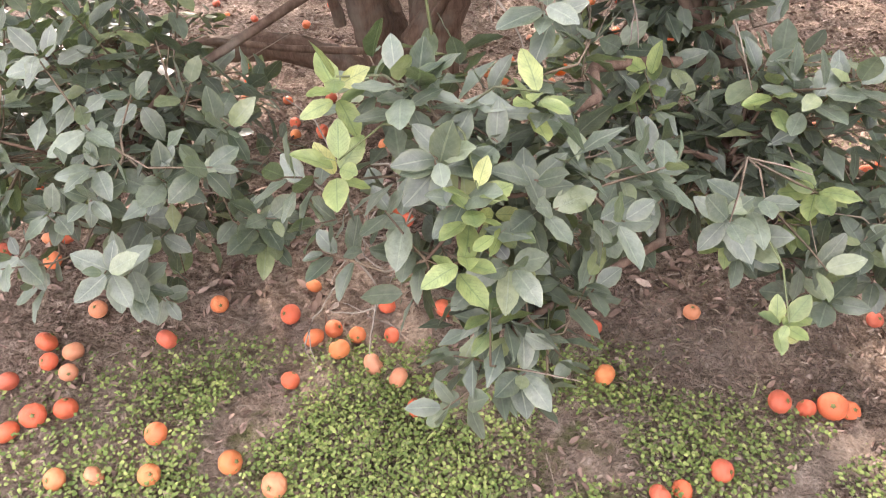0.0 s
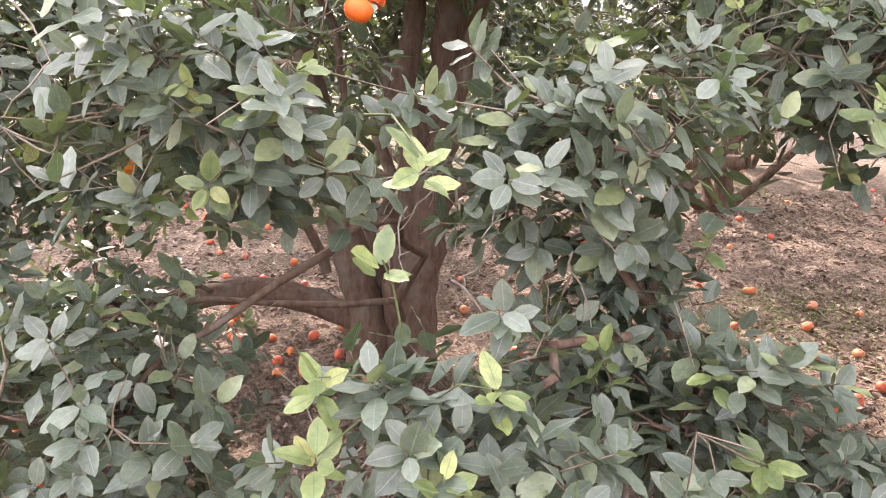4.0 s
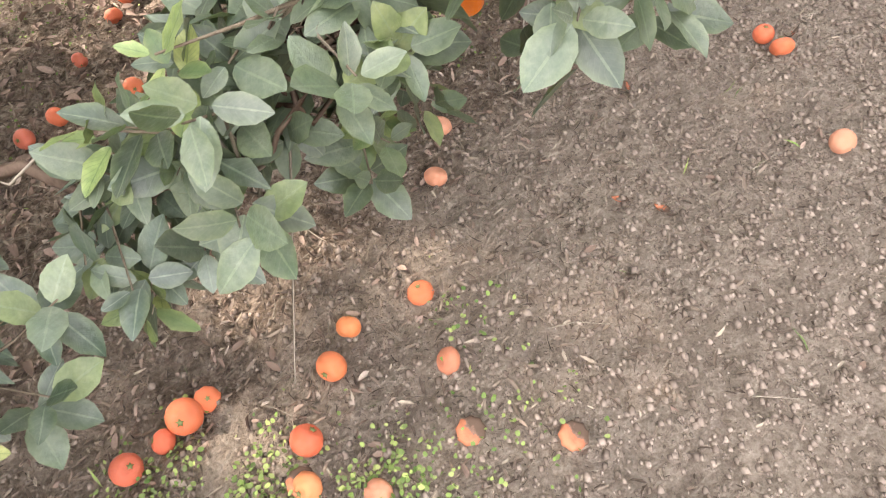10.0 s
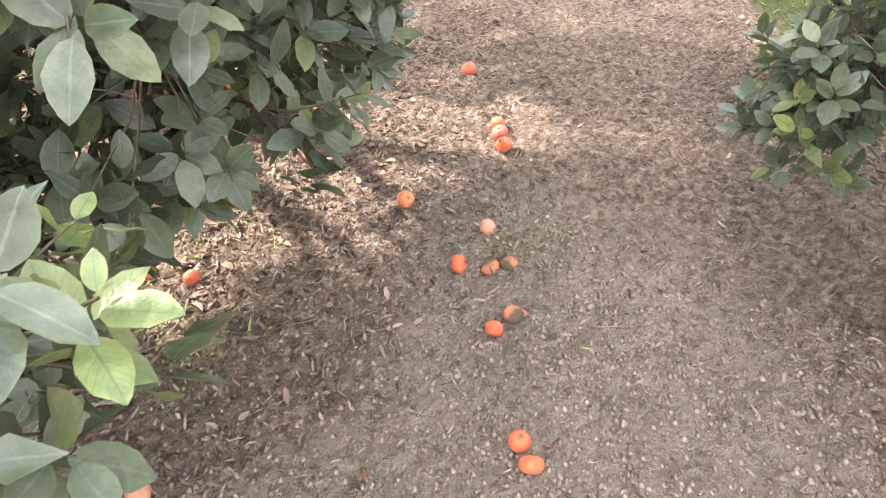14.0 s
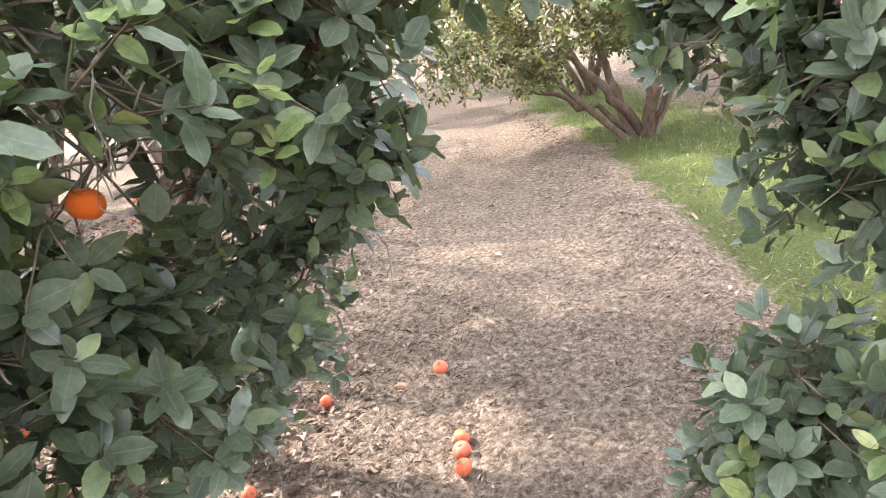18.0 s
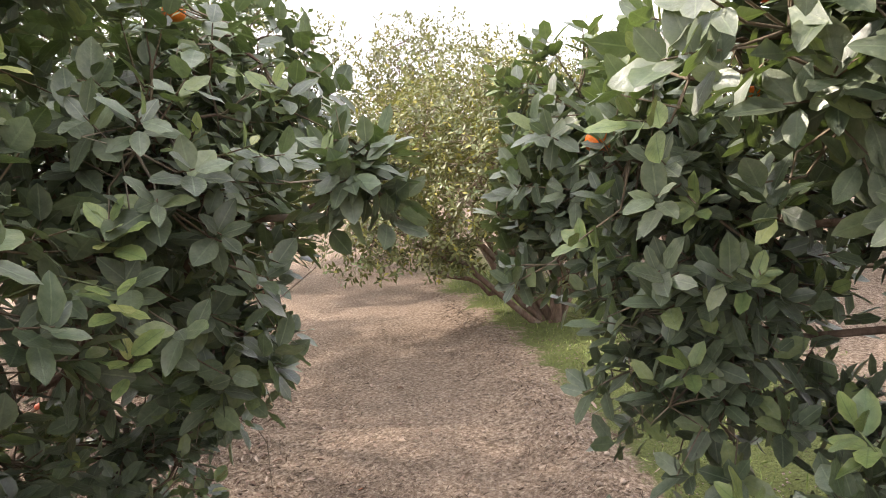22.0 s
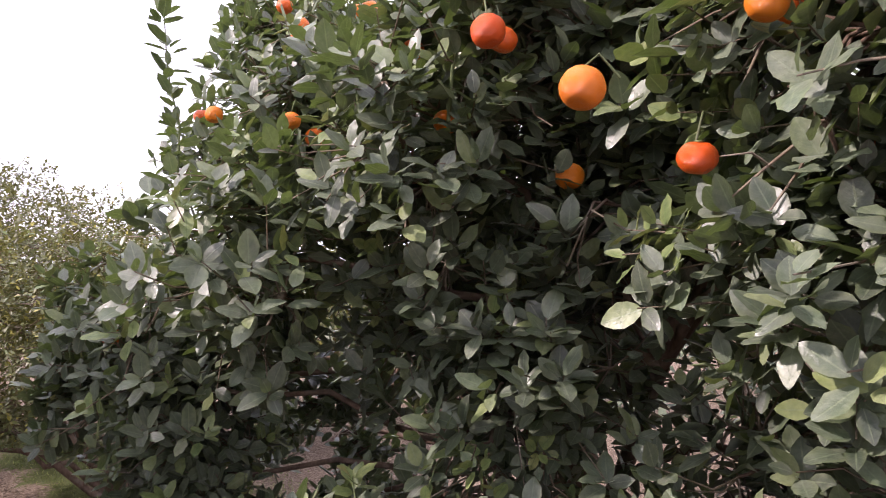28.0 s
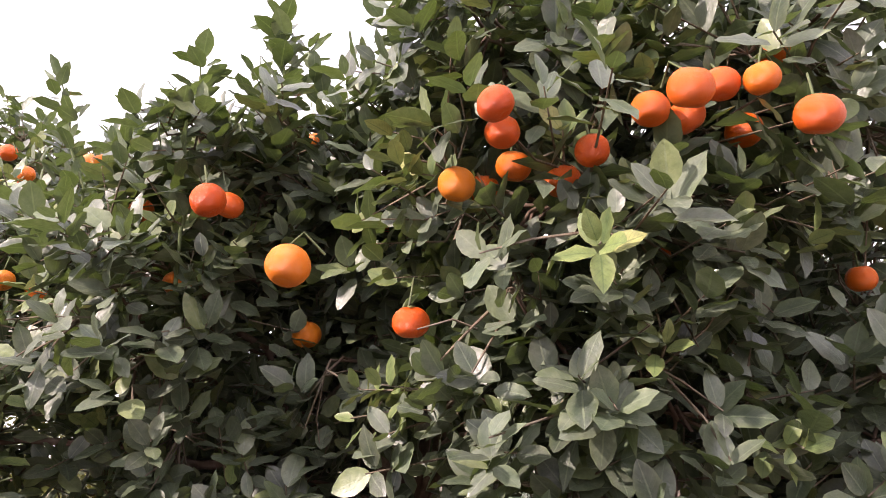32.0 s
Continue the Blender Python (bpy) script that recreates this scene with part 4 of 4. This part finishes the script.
def plain_tree(label, x, y, r, top, density=16.0, leaf=0.1, mat=None, young=0.05, low=0.7):
    """A tree further off: stems, a crown of eight or nine clumps."""
    stems = [((x + r * 0.45 * math.cos(a), y + r * 0.45 * math.sin(a), top * 0.55), 0.06) for a in (0.3, 1.7, 3.0, 4.4, 5.5)]
    lobes = [(x, y, top - r * 0.42, r * 0.6, r * 0.6, r * 0.42)]
    for k in range(9):
        a = k * 0.7 + rng.uniform(-0.2, 0.2)
        z = low + (top - low) * (0.3 + 0.42 * (k % 3) / 2)
        s = r * rng.uniform(0.38, 0.5)
        lobes.append((x + (r - s * 0.7) * math.cos(a), y + (r - s * 0.7) * math.sin(a), z, s, s, s * 0.85))
    return citrus_tree(label, (x, y), stems, lobes, density=density, leaf=leaf, leaves=7, young=young, leaf_mat=mat, back=True)


citrus_tree(
    "thin-leaved yellowing mandarin tree with a low forked trunk on grass", (9.2, 4.3),
    [((8.6, 4.8, 1.0), 0.06), ((9.4, 5.2, 1.5), 0.06), ((8.9, 3.7, 1.2), 0.05), ((10.1, 4.3, 1.3), 0.045), ((8.3, 5.3, 1.0), 0.045), ((9.2, 4.6, 1.8), 0.05), ((8.2, 5.0, 0.75), 0.04), ((9.3, 3.6, 0.8), 0.04), ((9.9, 4.0, 1.0), 0.04)],
    [(8.0, 5.7, 1.15, 0.8, 0.7, 0.5), (8.4, 5.0, 0.95, 0.6, 0.5, 0.35), (9.0, 5.8, 1.2, 0.8, 0.6, 0.5), (8.9, 3.6, 1.05, 0.6, 0.5, 0.4), (9.7, 4.9, 1.2, 0.8, 0.6, 0.5), (8.6, 5.6, 2.1, 0.9, 0.8, 0.7), (9.4, 5.6, 2.3, 0.9, 0.9, 0.7), (8.6, 4.4, 1.8, 0.9, 0.8, 0.7), (9.5, 4.4, 2.4, 1.0, 0.9, 0.7), (8.7, 3.3, 1.5, 0.8, 0.7, 0.6), (10.4, 4.6, 1.7, 0.8, 0.8, 0.7), (9.2, 3.2, 2.2, 0.7, 0.7, 0.6)],
    density=46, leaf=0.075, leaves=7, young=0.14, leaf_mat=leaf_far, dead=250, back=True, core=0.5)
# Both mostly hidden by tree_b; placed and sized to shade the track.
plain_tree("tall leafy mandarin tree beside the track", 6.2, 8.9, 1.9, 4.5, 14, 0.1, None, 0.1)
plain_tree("dense mandarin tree added to shade the track", 5.0, 6.2, 2.1, 5.4, 24, 0.09, None, 0.06)
citrus_tree(
    "old mandarin tree with low crooked limbs and tangled dead twigs", (3.3, 8.0),
    [((3.2, 8.2, 1.9), 0.12), ((1.7, 7.2, 1.0), 0.075), ((2.3, 6.9, 1.5), 0.06), ((4.6, 7.4, 1.3), 0.07), ((3.4, 9.3, 1.6), 0.07)],
    [(2.2, 6.7, 2.0, 0.7, 0.6, 0.6), (3.2, 6.6, 2.1, 0.7, 0.6, 0.6), (3.2, 8.0, 2.7, 1.5, 1.4, 0.6), (4.5, 7.2, 1.9, 0.7, 0.7, 0.7), (1.9, 8.2, 2.0, 0.7, 0.7, 0.6), (3.4, 9.4, 1.9, 1.0, 0.7, 0.7), (2.4, 6.7, 1.35, 0.5, 0.4, 0.4)],
    density=24, leaf=0.08, dead=1500,
    boughs=[(((3.3, 7.9, 0.5), (3.25, 7.4, 0.66), (2.47, 7.34, 0.64), (1.34, 7.25, 0.36)), 0.1, 0.06)])
for x, y, r, top in ((10.2, 11.2, 2.1, 5.8), (11.9, 6.9, 2.3, 3.7), (11.6, 3.6, 1.7, 3.0), (13.9, 9.8, 2.3, 5.2), (17.5, 16.5, 2.4, 4.8), (12.0, 15.0, 2.4, 5.0), (19.0, 10.0, 2.3, 4.6)):
    plain_tree("leafy mandarin tree in the row along the track", x, y, r, top, 19 if x < 14 else 10, 0.11, leaf_far if x < 14 else None)
for x, y, r, top in ((-4.2, 3.6, 1.9, 3.2), (-3.0, 8.6, 2.0, 3.2), (-0.2, 8.0, 2.0, 3.2), (4.9, 11.0, 2.0, 3.2), (-7.5, 9.0, 2.0, 3.2), (9.4, -2.6, 1.8, 2.8), (1.5, 14.5, 2.2, 3.4), (-4.5, 15.0, 2.2, 3.4),
                     (13.5, 1.2, 1.9, 2.9), (15.0, -4.0, 2.0, 3.0), (10.5, -7.5, 2.0, 3.0), (18.5, 3.5, 2.1, 3.2), (6.5, 16.5, 2.2, 3.4), (-9.5, 3.4, 2.0, 3.2), (5.2, -5.0, 1.9, 3.0)):
    plain_tree("dark leafy mandarin tree in a row behind", x, y, r, top, 8, 0.15, low=0.3)


# ---- orchard edge: rows of trees that run on to the horizon ----
def far_rows():
    pos = []
    for ring, n in ((24, 60), (32, 70), (44, 80)):
        for k in range(n):
            a = 2 * math.pi * k / n + rng.uniform(-0.03, 0.03)
            c = np.array((4 + ring * math.cos(a), 4 + ring * math.sin(a), 0))
            u = unit(rng.normal(0, 1, (80, 3)))
            pos.append(c + np.array((0, 0, 1.75)) + u * (2.3, 2.3, 1.55) * rng.uniform(0.75, 1.05, (80, 1)))
    pos = np.concatenate(pos)
    pos = pos[pos[:, 2] > 0.4]
    way = rng.normal(0, 1, pos.shape)
    return leaf_cloud("far_orchard", pos, way, np.tile((0, 0, 1.0), (len(pos), 1)), rng.uniform(0.5, 0.85, len(pos)), leaf_far, BACK_LEAVES)


tagged(new("far_orchard", far_rows()), "distant rows of leafy orchard trees", "trees", kind="stuff")


# ---- fallen fruit ----
STATES = {
    "": (FALLEN, "fallen_mandarin", "ripe orange mandarin fallen on the ground", "fallen mandarins on the ground", 0.005),
    "faded": (FADED, "fallen_mandarin", "pale faded mandarin half sunk into the dry soil", "fallen mandarins on the ground", 0.013),
    "rotten": (SPLIT, "rotten_mandarin", "collapsed brown and orange rotting mandarin on the soil", "rotten mandarins on the ground", 0.01),
    "peel": (SHELL, "mandarin_peel", "torn piece of orange peel lying on dry soil", "torn peel on the ground", 0.002)}


def fallen(x, y, k, r=0.034, state=""):
    meshes, name, words, group, sunk = STATES[state]
    lean = {"": 1.2, "faded": 0.8, "rotten": 0.3, "peel": 0.35}[state]
    rolled = Euler((rng.uniform(-lean, lean), rng.uniform(-lean, lean), rng.uniform(0, 6.28))).to_matrix().to_4x4()
    me = meshes[k % len(meshes)]
    ob = new(name, me)
    low = min((rolled @ v.co).z for v in me.vertices)
    ob.matrix_world = Matrix.Translation((x, y, height(x, y) - low * r - sunk)) @ rolled @ Matrix.Diagonal((r, r, r, 1))
    tagged(ob, words, "peel" if state == "peel" else "fruit", group)
    if not state:
        child("calyx", CALYX, ob, "small dry calyx")
    return ob


UNDER_A = [(-0.86, 2.00), (-0.58, 1.93), (-0.48, 1.83), (-0.42, 1.89), (-0.33, 1.85), (-0.21, 1.86), (-0.24, 2.01), (-0.38, 1.76), (-0.26, 1.71), (-0.17, 1.64), (-0.52, 1.62), (-0.11, 1.52), (0.08, 1.78), (0.50, 1.65), (-0.48, 1.21), (-0.62, 1.28), (-0.84, 1.24), (-0.99, 1.23), (-1.09, 1.21), (-1.19, 1.48), (-1.26, 1.43), (-1.32, 1.38), (-1.43, 1.59), (-1.25, 1.63), (-1.34, 1.68), (-1.28, 1.73), (-1.39, 1.77), (-0.98, 1.79), (0.76, 1.27), (0.64, 1.22), (0.57, 1.19), (0.86, 1.11), (0.62, 1.11), (0.50, 1.11), (0.38, 1.08), (0.27, 1.82)]
BEHIND_A = [(-1.22, 2.03), (-1.29, 1.95), (-1.61, 2.26), (-1.86, 2.33), (-0.87, 1.38), (-0.53, 2.12), (1.52, 1.96), (0.50, 1.89), (-0.03, 2.00), (-0.21, 2.60), (1.52, 2.36), (-1.29, 4.03), (-1.35, 4.22), (-2.04, 4.80), (-0.61, 4.22), (-1.37, 5.17), (-1.21, 5.62), (-0.91, 3.66), (2.02, 3.70), (2.33, 3.82), (2.08, 3.19), (2.18, 3.23), (2.26, 3.26), (-1.69, 6.71), (-1.68, 5.24), (-1.75, 4.97), (-2.10, 6.18), (-0.76, 4.02), (-0.37, 3.36), (-1.11, 6.23), (-3.29, 6.51)]
BESIDE_TRACK = [(1.57, 1.36), (1.75, 1.29), (1.47, 1.32), (1.31, 1.24), (1.24, 1.17), (1.06, 1.12), (2.98, 0.99), (2.94, 0.92), (1.02, 1.54), (1.57, 1.87), (1.63, 1.82), (0.87, 1.98), (1.84, 3.07), (1.48, 3.43), (1.48, 2.86), (1.61, 2.85), (1.85, 2.71), (2.45, 5.00), (1.11, 1.54), (1.24, 1.53)]
UNDER_B = [(4.10, 1.99), (4.18, 2.08), (4.25, 2.15), (3.40, 1.60), (3.26, 1.32), (3.79, 2.87), (3.54, 2.01), (2.86, 3.20), (2.59, 3.16), (2.40, 2.98), (2.75, 2.26), (2.67, 2.42), (3.77, 3.75), (3.89, 4.29), (4.60, 2.65)]
for k, (x, y) in enumerate(UNDER_A + BEHIND_A + BESIDE_TRACK + UNDER_B):
    fallen(x, y, k, 0.034 * (1 + 0.12 * math.sin(k * 7.3)))
fallen(1.18, 1.53, 1, 0.044)
SPOILT = {"faded": [(1.32, 1.04), (1.64, 1.11), (2.06, 1.49), (2.22, 1.60), (2.67, 0.65), (3.63, 1.67)],
          "rotten": [(1.54, 0.97), (1.66, 0.79), (3.47, 1.52), (3.52, 1.48), (3.34, 1.31), (4.38, 2.69), (1.24, 1.19)],
          "peel": [(5.28, 3.16), (2.27, 1.04), (2.29, 0.93), (2.65, 1.25), (3.03, 0.93), (3.36, 1.28)]}
for state, places in SPOILT.items():
    for k, (x, y) in enumerate(places):
        fallen(x, y, k, 0.028 if state == "peel" else 0.033, state)
# more of them lie thickly round the stems and further down the rows
spots = [(-0.4, 3.9, 1.1), (-1.2, 4.6, 1.4), (3.2, 3.6, 0.9), (1.6, 5.0, 1.5), (-2.3, 2.4, 0.8), (4.6, 9.0, 1.8), (0.8, 7.5, 2.0), (-2.6, 7.0, 1.6)]
for k in range(150):
    cx, cy, s = spots[k % len(spots)]
    x, y = cx + rng.normal(0, s * 0.55), cy + rng.normal(0, s * 0.55)
    if path_distance(x, y)[0] > 0.1 and y > 2.1:
        fallen(x, y, k, rng.uniform(0.029, 0.037))


# ---- litter, weeds, clods ----
def scatter(n, x0, x1, y0, y1, want):
    """n spots in a box, kept where want(x, y) is above a random number."""
    x, y = rng.uniform(x0, x1, n), rng.uniform(y0, y1, n)
    keep = rng.random(n) < want(x, y) * (1 - furrow(x, y))
    x, y = x[keep], y[keep]
    return np.stack([x, y, heights(x, y)], 1)


def patchy(x, y, scale, seed):
    return np.array([noise.noise((a * scale, b * scale, seed)) for a, b in zip(x, y)])


def lying(p, tilt):
    way = np.stack([*(rng.normal(0, 1, (2, len(p)))), np.zeros(len(p))], 1)
    way = unit(way)
    way[:, 2] = rng.normal(0, tilt, len(p))
    up = np.tile((0, 0, 1.0), (len(p), 1)) + rng.normal(0, tilt * 1.6, (len(p), 3))
    return way, up


def off_track(x, y):
    d, side = path_distance(x, y)
    open_strip = np.exp(-((x - 2.1) / 0.7) ** 2 - ((y - 0.9) / 0.5) ** 2)
    return np.clip(0.14 + d / 0.7, 0.07, 1) * (1 - 0.75 * open_strip) * np.where((side > 0) & (x > 4.2), 0.3, 1.0)


crumb = litter_material("soil_crumb", (0.0, (0.05, 0.035, 0.025)), (0.5, (0.12, 0.086, 0.062)), (0.85, (0.24, 0.183, 0.138)), (1.0, (0.42, 0.35, 0.26)))
STRIP = [leaf_template((0.3, 0.7), (0.11, 0.09), fold, droop) for fold, droop in ((0.9, 0.5), (0.3, -0.5), (1.2, 0.3), (0.5, 0.8))]
CURLED = [leaf_template((0.3, 0.7), (0.2, 0.17), fold, droop) for fold, droop in ((0.9, 0.25), (0.5, -0.3), (1.4, 0.1), (0.3, 0.4))]
p = scatter(26000, -2.6, 6.2, 0.3, 5.6, off_track)
way, up = lying(p, 0.28)
tagged(new("leaf_litter", leaf_cloud("leaf_litter", p + (0, 0, 0.006), way, up, rng.uniform(0.012, 0.042, len(p)), dry_leaf, CURLED[:2] + STRIP[:2])), "curled brown dry leaves lying on the soil", "leaf litter", kind="stuff")
p = scatter(9000, 2.4, 7.5, 1.4, 5.5, lambda x, y: off_track(x, y) * (path_distance(x, y)[1] < 0))
way, up = lying(p, 0.3)
tagged(new("leaf_litter", leaf_cloud("leaf_litter", p + (0, 0, 0.008), way, up, rng.uniform(0.014, 0.05, len(p)), dry_leaf, CURLED[:2] + STRIP[:3])), "dark brown leaf litter along the edge of the track", "leaf litter", kind="stuff")
p = scatter(24000, -5, 7, 2.0, 9, lambda x, y: off_track(x, y) * 0.9)
way, up = lying(p, 0.28)
tagged(new("leaf_litter", leaf_cloud("leaf_litter", p + (0, 0, 0.008), way, up, rng.uniform(0.03, 0.075, len(p)), dry_leaf, CURLED)), "reddish brown dry leaves under the orchard trees", "leaf litter", kind="stuff")


def weedy(x, y):
    w = 1.4 * np.exp(-((x + 0.1) / 1.0) ** 4 - ((y - 1.22) / 0.52) ** 4) * np.clip(0.62 + 1.5 * patchy(x, y, 2.6, 2.0) + 0.8 * patchy(x, y, 7, 5.0), 0, 1)
    for cx, cy, s in ((1.3, 1.0, 0.13), (1.15, 1.25, 0.12), (1.75, 1.15, 0.1), (1.6, 0.9, 0.12), (3.62, 1.55, 0.14), (2.9, 2.7, 0.35), (2.55, 2.0, 0.25), (1.6, 4.3, 0.9), (2.7, 4.4, 0.8)):
        w = np.maximum(w, 0.45 * np.exp(-((x - cx) / s) ** 2 - ((y - cy) / s) ** 2))
    return w


ROUND = [leaf_template((0.3, 0.75), (0.3, 0.4), fold, droop) for fold, droop in ((0.2, 0.1), (0.1, 0.3))]
p = np.concatenate([scatter(84000, -1.5, 1.5, 0.5, 1.85, weedy), scatter(52000, 1.0, 4.2, 0.7, 5.2, weedy)])
way, up = lying(p, 0.35)
p[:, 2] += rng.uniform(0.004, 0.035, len(p))
tagged(new("weeds", leaf_cloud("weeds", p, way, up, rng.uniform(0.007, 0.016, len(p)), weed_green, ROUND)), "low patch of small round-leaved green weeds", "weeds", kind="stuff")


def grassy(x, y):
    d, side = path_distance(x, y)
    return (side > 0) * np.clip((d - 0.25) / 0.4, 0, 1) * np.clip((2.8 - d) / 1.0, 0, 1) * np.clip((x - 4.8) / 1.2, 0, 1) * np.clip(0.7 + 0.9 * patchy(x, y, 1.2, 8.0), 0.1, 1)


BLADE = [leaf_template((0.5,), (0.05,), 0.2, d) for d in (0.2, 0.45)]
p = scatter(42000, 4.8, 12.5, -1.0, 9.5, grassy)
way = rng.normal(0, 0.55, p.shape) + (0, 0, 1)
tagged(new("grass", leaf_cloud("grass", p, way, rng.normal(0, 1, p.shape), rng.uniform(0.03, 0.085, len(p)), weed_green, BLADE)), "short bright green grass beside the track", "grass", kind="stuff")
p = scatter(2600, -1.5, 4.4, 0.4, 3.0, lambda x, y: weedy(x, y) + 0.05)
way = rng.normal(0, 0.7, p.shape) + (0, 0, 0.7)
tagged(new("grass", leaf_cloud("grass", p, way, rng.normal(0, 1, p.shape), rng.uniform(0.025, 0.07, len(p)), weed_green, BLADE)), "scattered thin green grass blades in the soil", "grass", kind="stuff")


def clods(p, size):
    ico = np.array([(1.0, 0, 0), (-1, 0, 0), (0, 1, 0), (0, -1, 0), (0, 0, 1), (0, 0, -1), (0.6, 0.6, 0.5), (-0.6, -0.5, 0.55)])
    f = np.array([(0, 2, 6), (2, 4, 6), (4, 0, 6), (1, 3, 7), (3, 4, 7), (4, 1, 7), (2, 1, 4), (3, 0, 4), (2, 0, 5), (1, 2, 5), (3, 1, 5), (0, 3, 5)])
    shape = ico[None] * rng.uniform(0.6, 1.3, (len(p), 8, 1)) * (1, 1, 0.7)
    v = p[:, None] + shape * size[:, None, None] + np.array((0, 0, 0.001))
    return mesh_from("clods", v.reshape(-1, 3), (f[None] + np.arange(len(p))[:, None, None] * 8).reshape(-1, 3), clod_soil)


p = np.concatenate([scatter(30000, 0.5, 3.9, -0.3, 2.2, lambda x, y: np.clip(0.8 - path_distance(x, y)[0] * 0.4, 0.15, 1)), scatter(16000, 3.4, 8.5, -0.4, 6.5, lambda x, y: np.clip(0.75 - path_distance(x, y)[0] * 0.5, 0.15, 1))])
tagged(new("soil_clods", clods(p, 0.004 + 0.009 * rng.random(len(p)) ** 2.5)), "small grey-brown clods of dry soil on the track", "soil clods", kind="stuff")


def bank(x, y):
    d, side = path_distance(x, y)
    return (side > 0) * np.exp(-((d - 0.14) / 0.15) ** 2)


p = scatter(16000, 4.6, 10.5, 1.0, 8.5, bank)
tagged(new("soil_clods", clods(p, 0.006 + 0.022 * rng.random(len(p)) ** 4)), "rough ridge of turned brown clods along the grass", "soil clods", kind="stuff")
p = scatter(46000, 0.2, 5.5, -0.4, 3.4, lambda x, y: np.clip(0.75 + path_distance(x, y)[0] * 0.9, 0.14, 1))
way, up = lying(p, 0.4)
tagged(new("soil_crumbs", leaf_cloud("soil_crumbs", p + (0, 0, 0.005), way, up, 0.01 + 0.034 * rng.random(len(p)) ** 1.8, crumb, STRIP)), "chopped dry stalks and leaf shreds on the soil", "soil crumbs", kind="stuff")
p = scatter(24000, 3.4, 9.5, 0.9, 8.5, lambda x, y: np.clip(0.2 + 1.1 * np.exp(-((path_distance(x, y)[0] + 0.05) / 0.28) ** 2), 0.0, 1))
way, up = lying(p, 0.45)
tagged(new("soil_crumbs", leaf_cloud("soil_crumbs", p + (0, 0, 0.007), way, up, 0.014 + 0.034 * rng.random(len(p)) ** 2, crumb, STRIP)), "dark dry shreds on the far stretch of track", "soil crumbs", kind="stuff")
p = scatter(2600, -2.2, 5.5, 0.2, 5.0, off_track)
d = np.stack([rng.normal(0, 1, len(p)), rng.normal(0, 1, len(p)), np.zeros(len(p))], 1)
d = unit(d) * rng.uniform(0.03, 0.2, (len(p), 1)) ** 1.2
tagged(new("fallen_twigs", many_twigs("fallen_twigs", p + (0, 0, 0.004), p + d * 0.5 + rng.normal(0, 0.006, p.shape) * (1, 1, 0.3) + (0, 0, 0.009), p + d + (0, 0, 0.005), 0.0019, 0.0011, straw)),
       "thin dry twigs scattered on the ground", "twigs", kind="stuff")
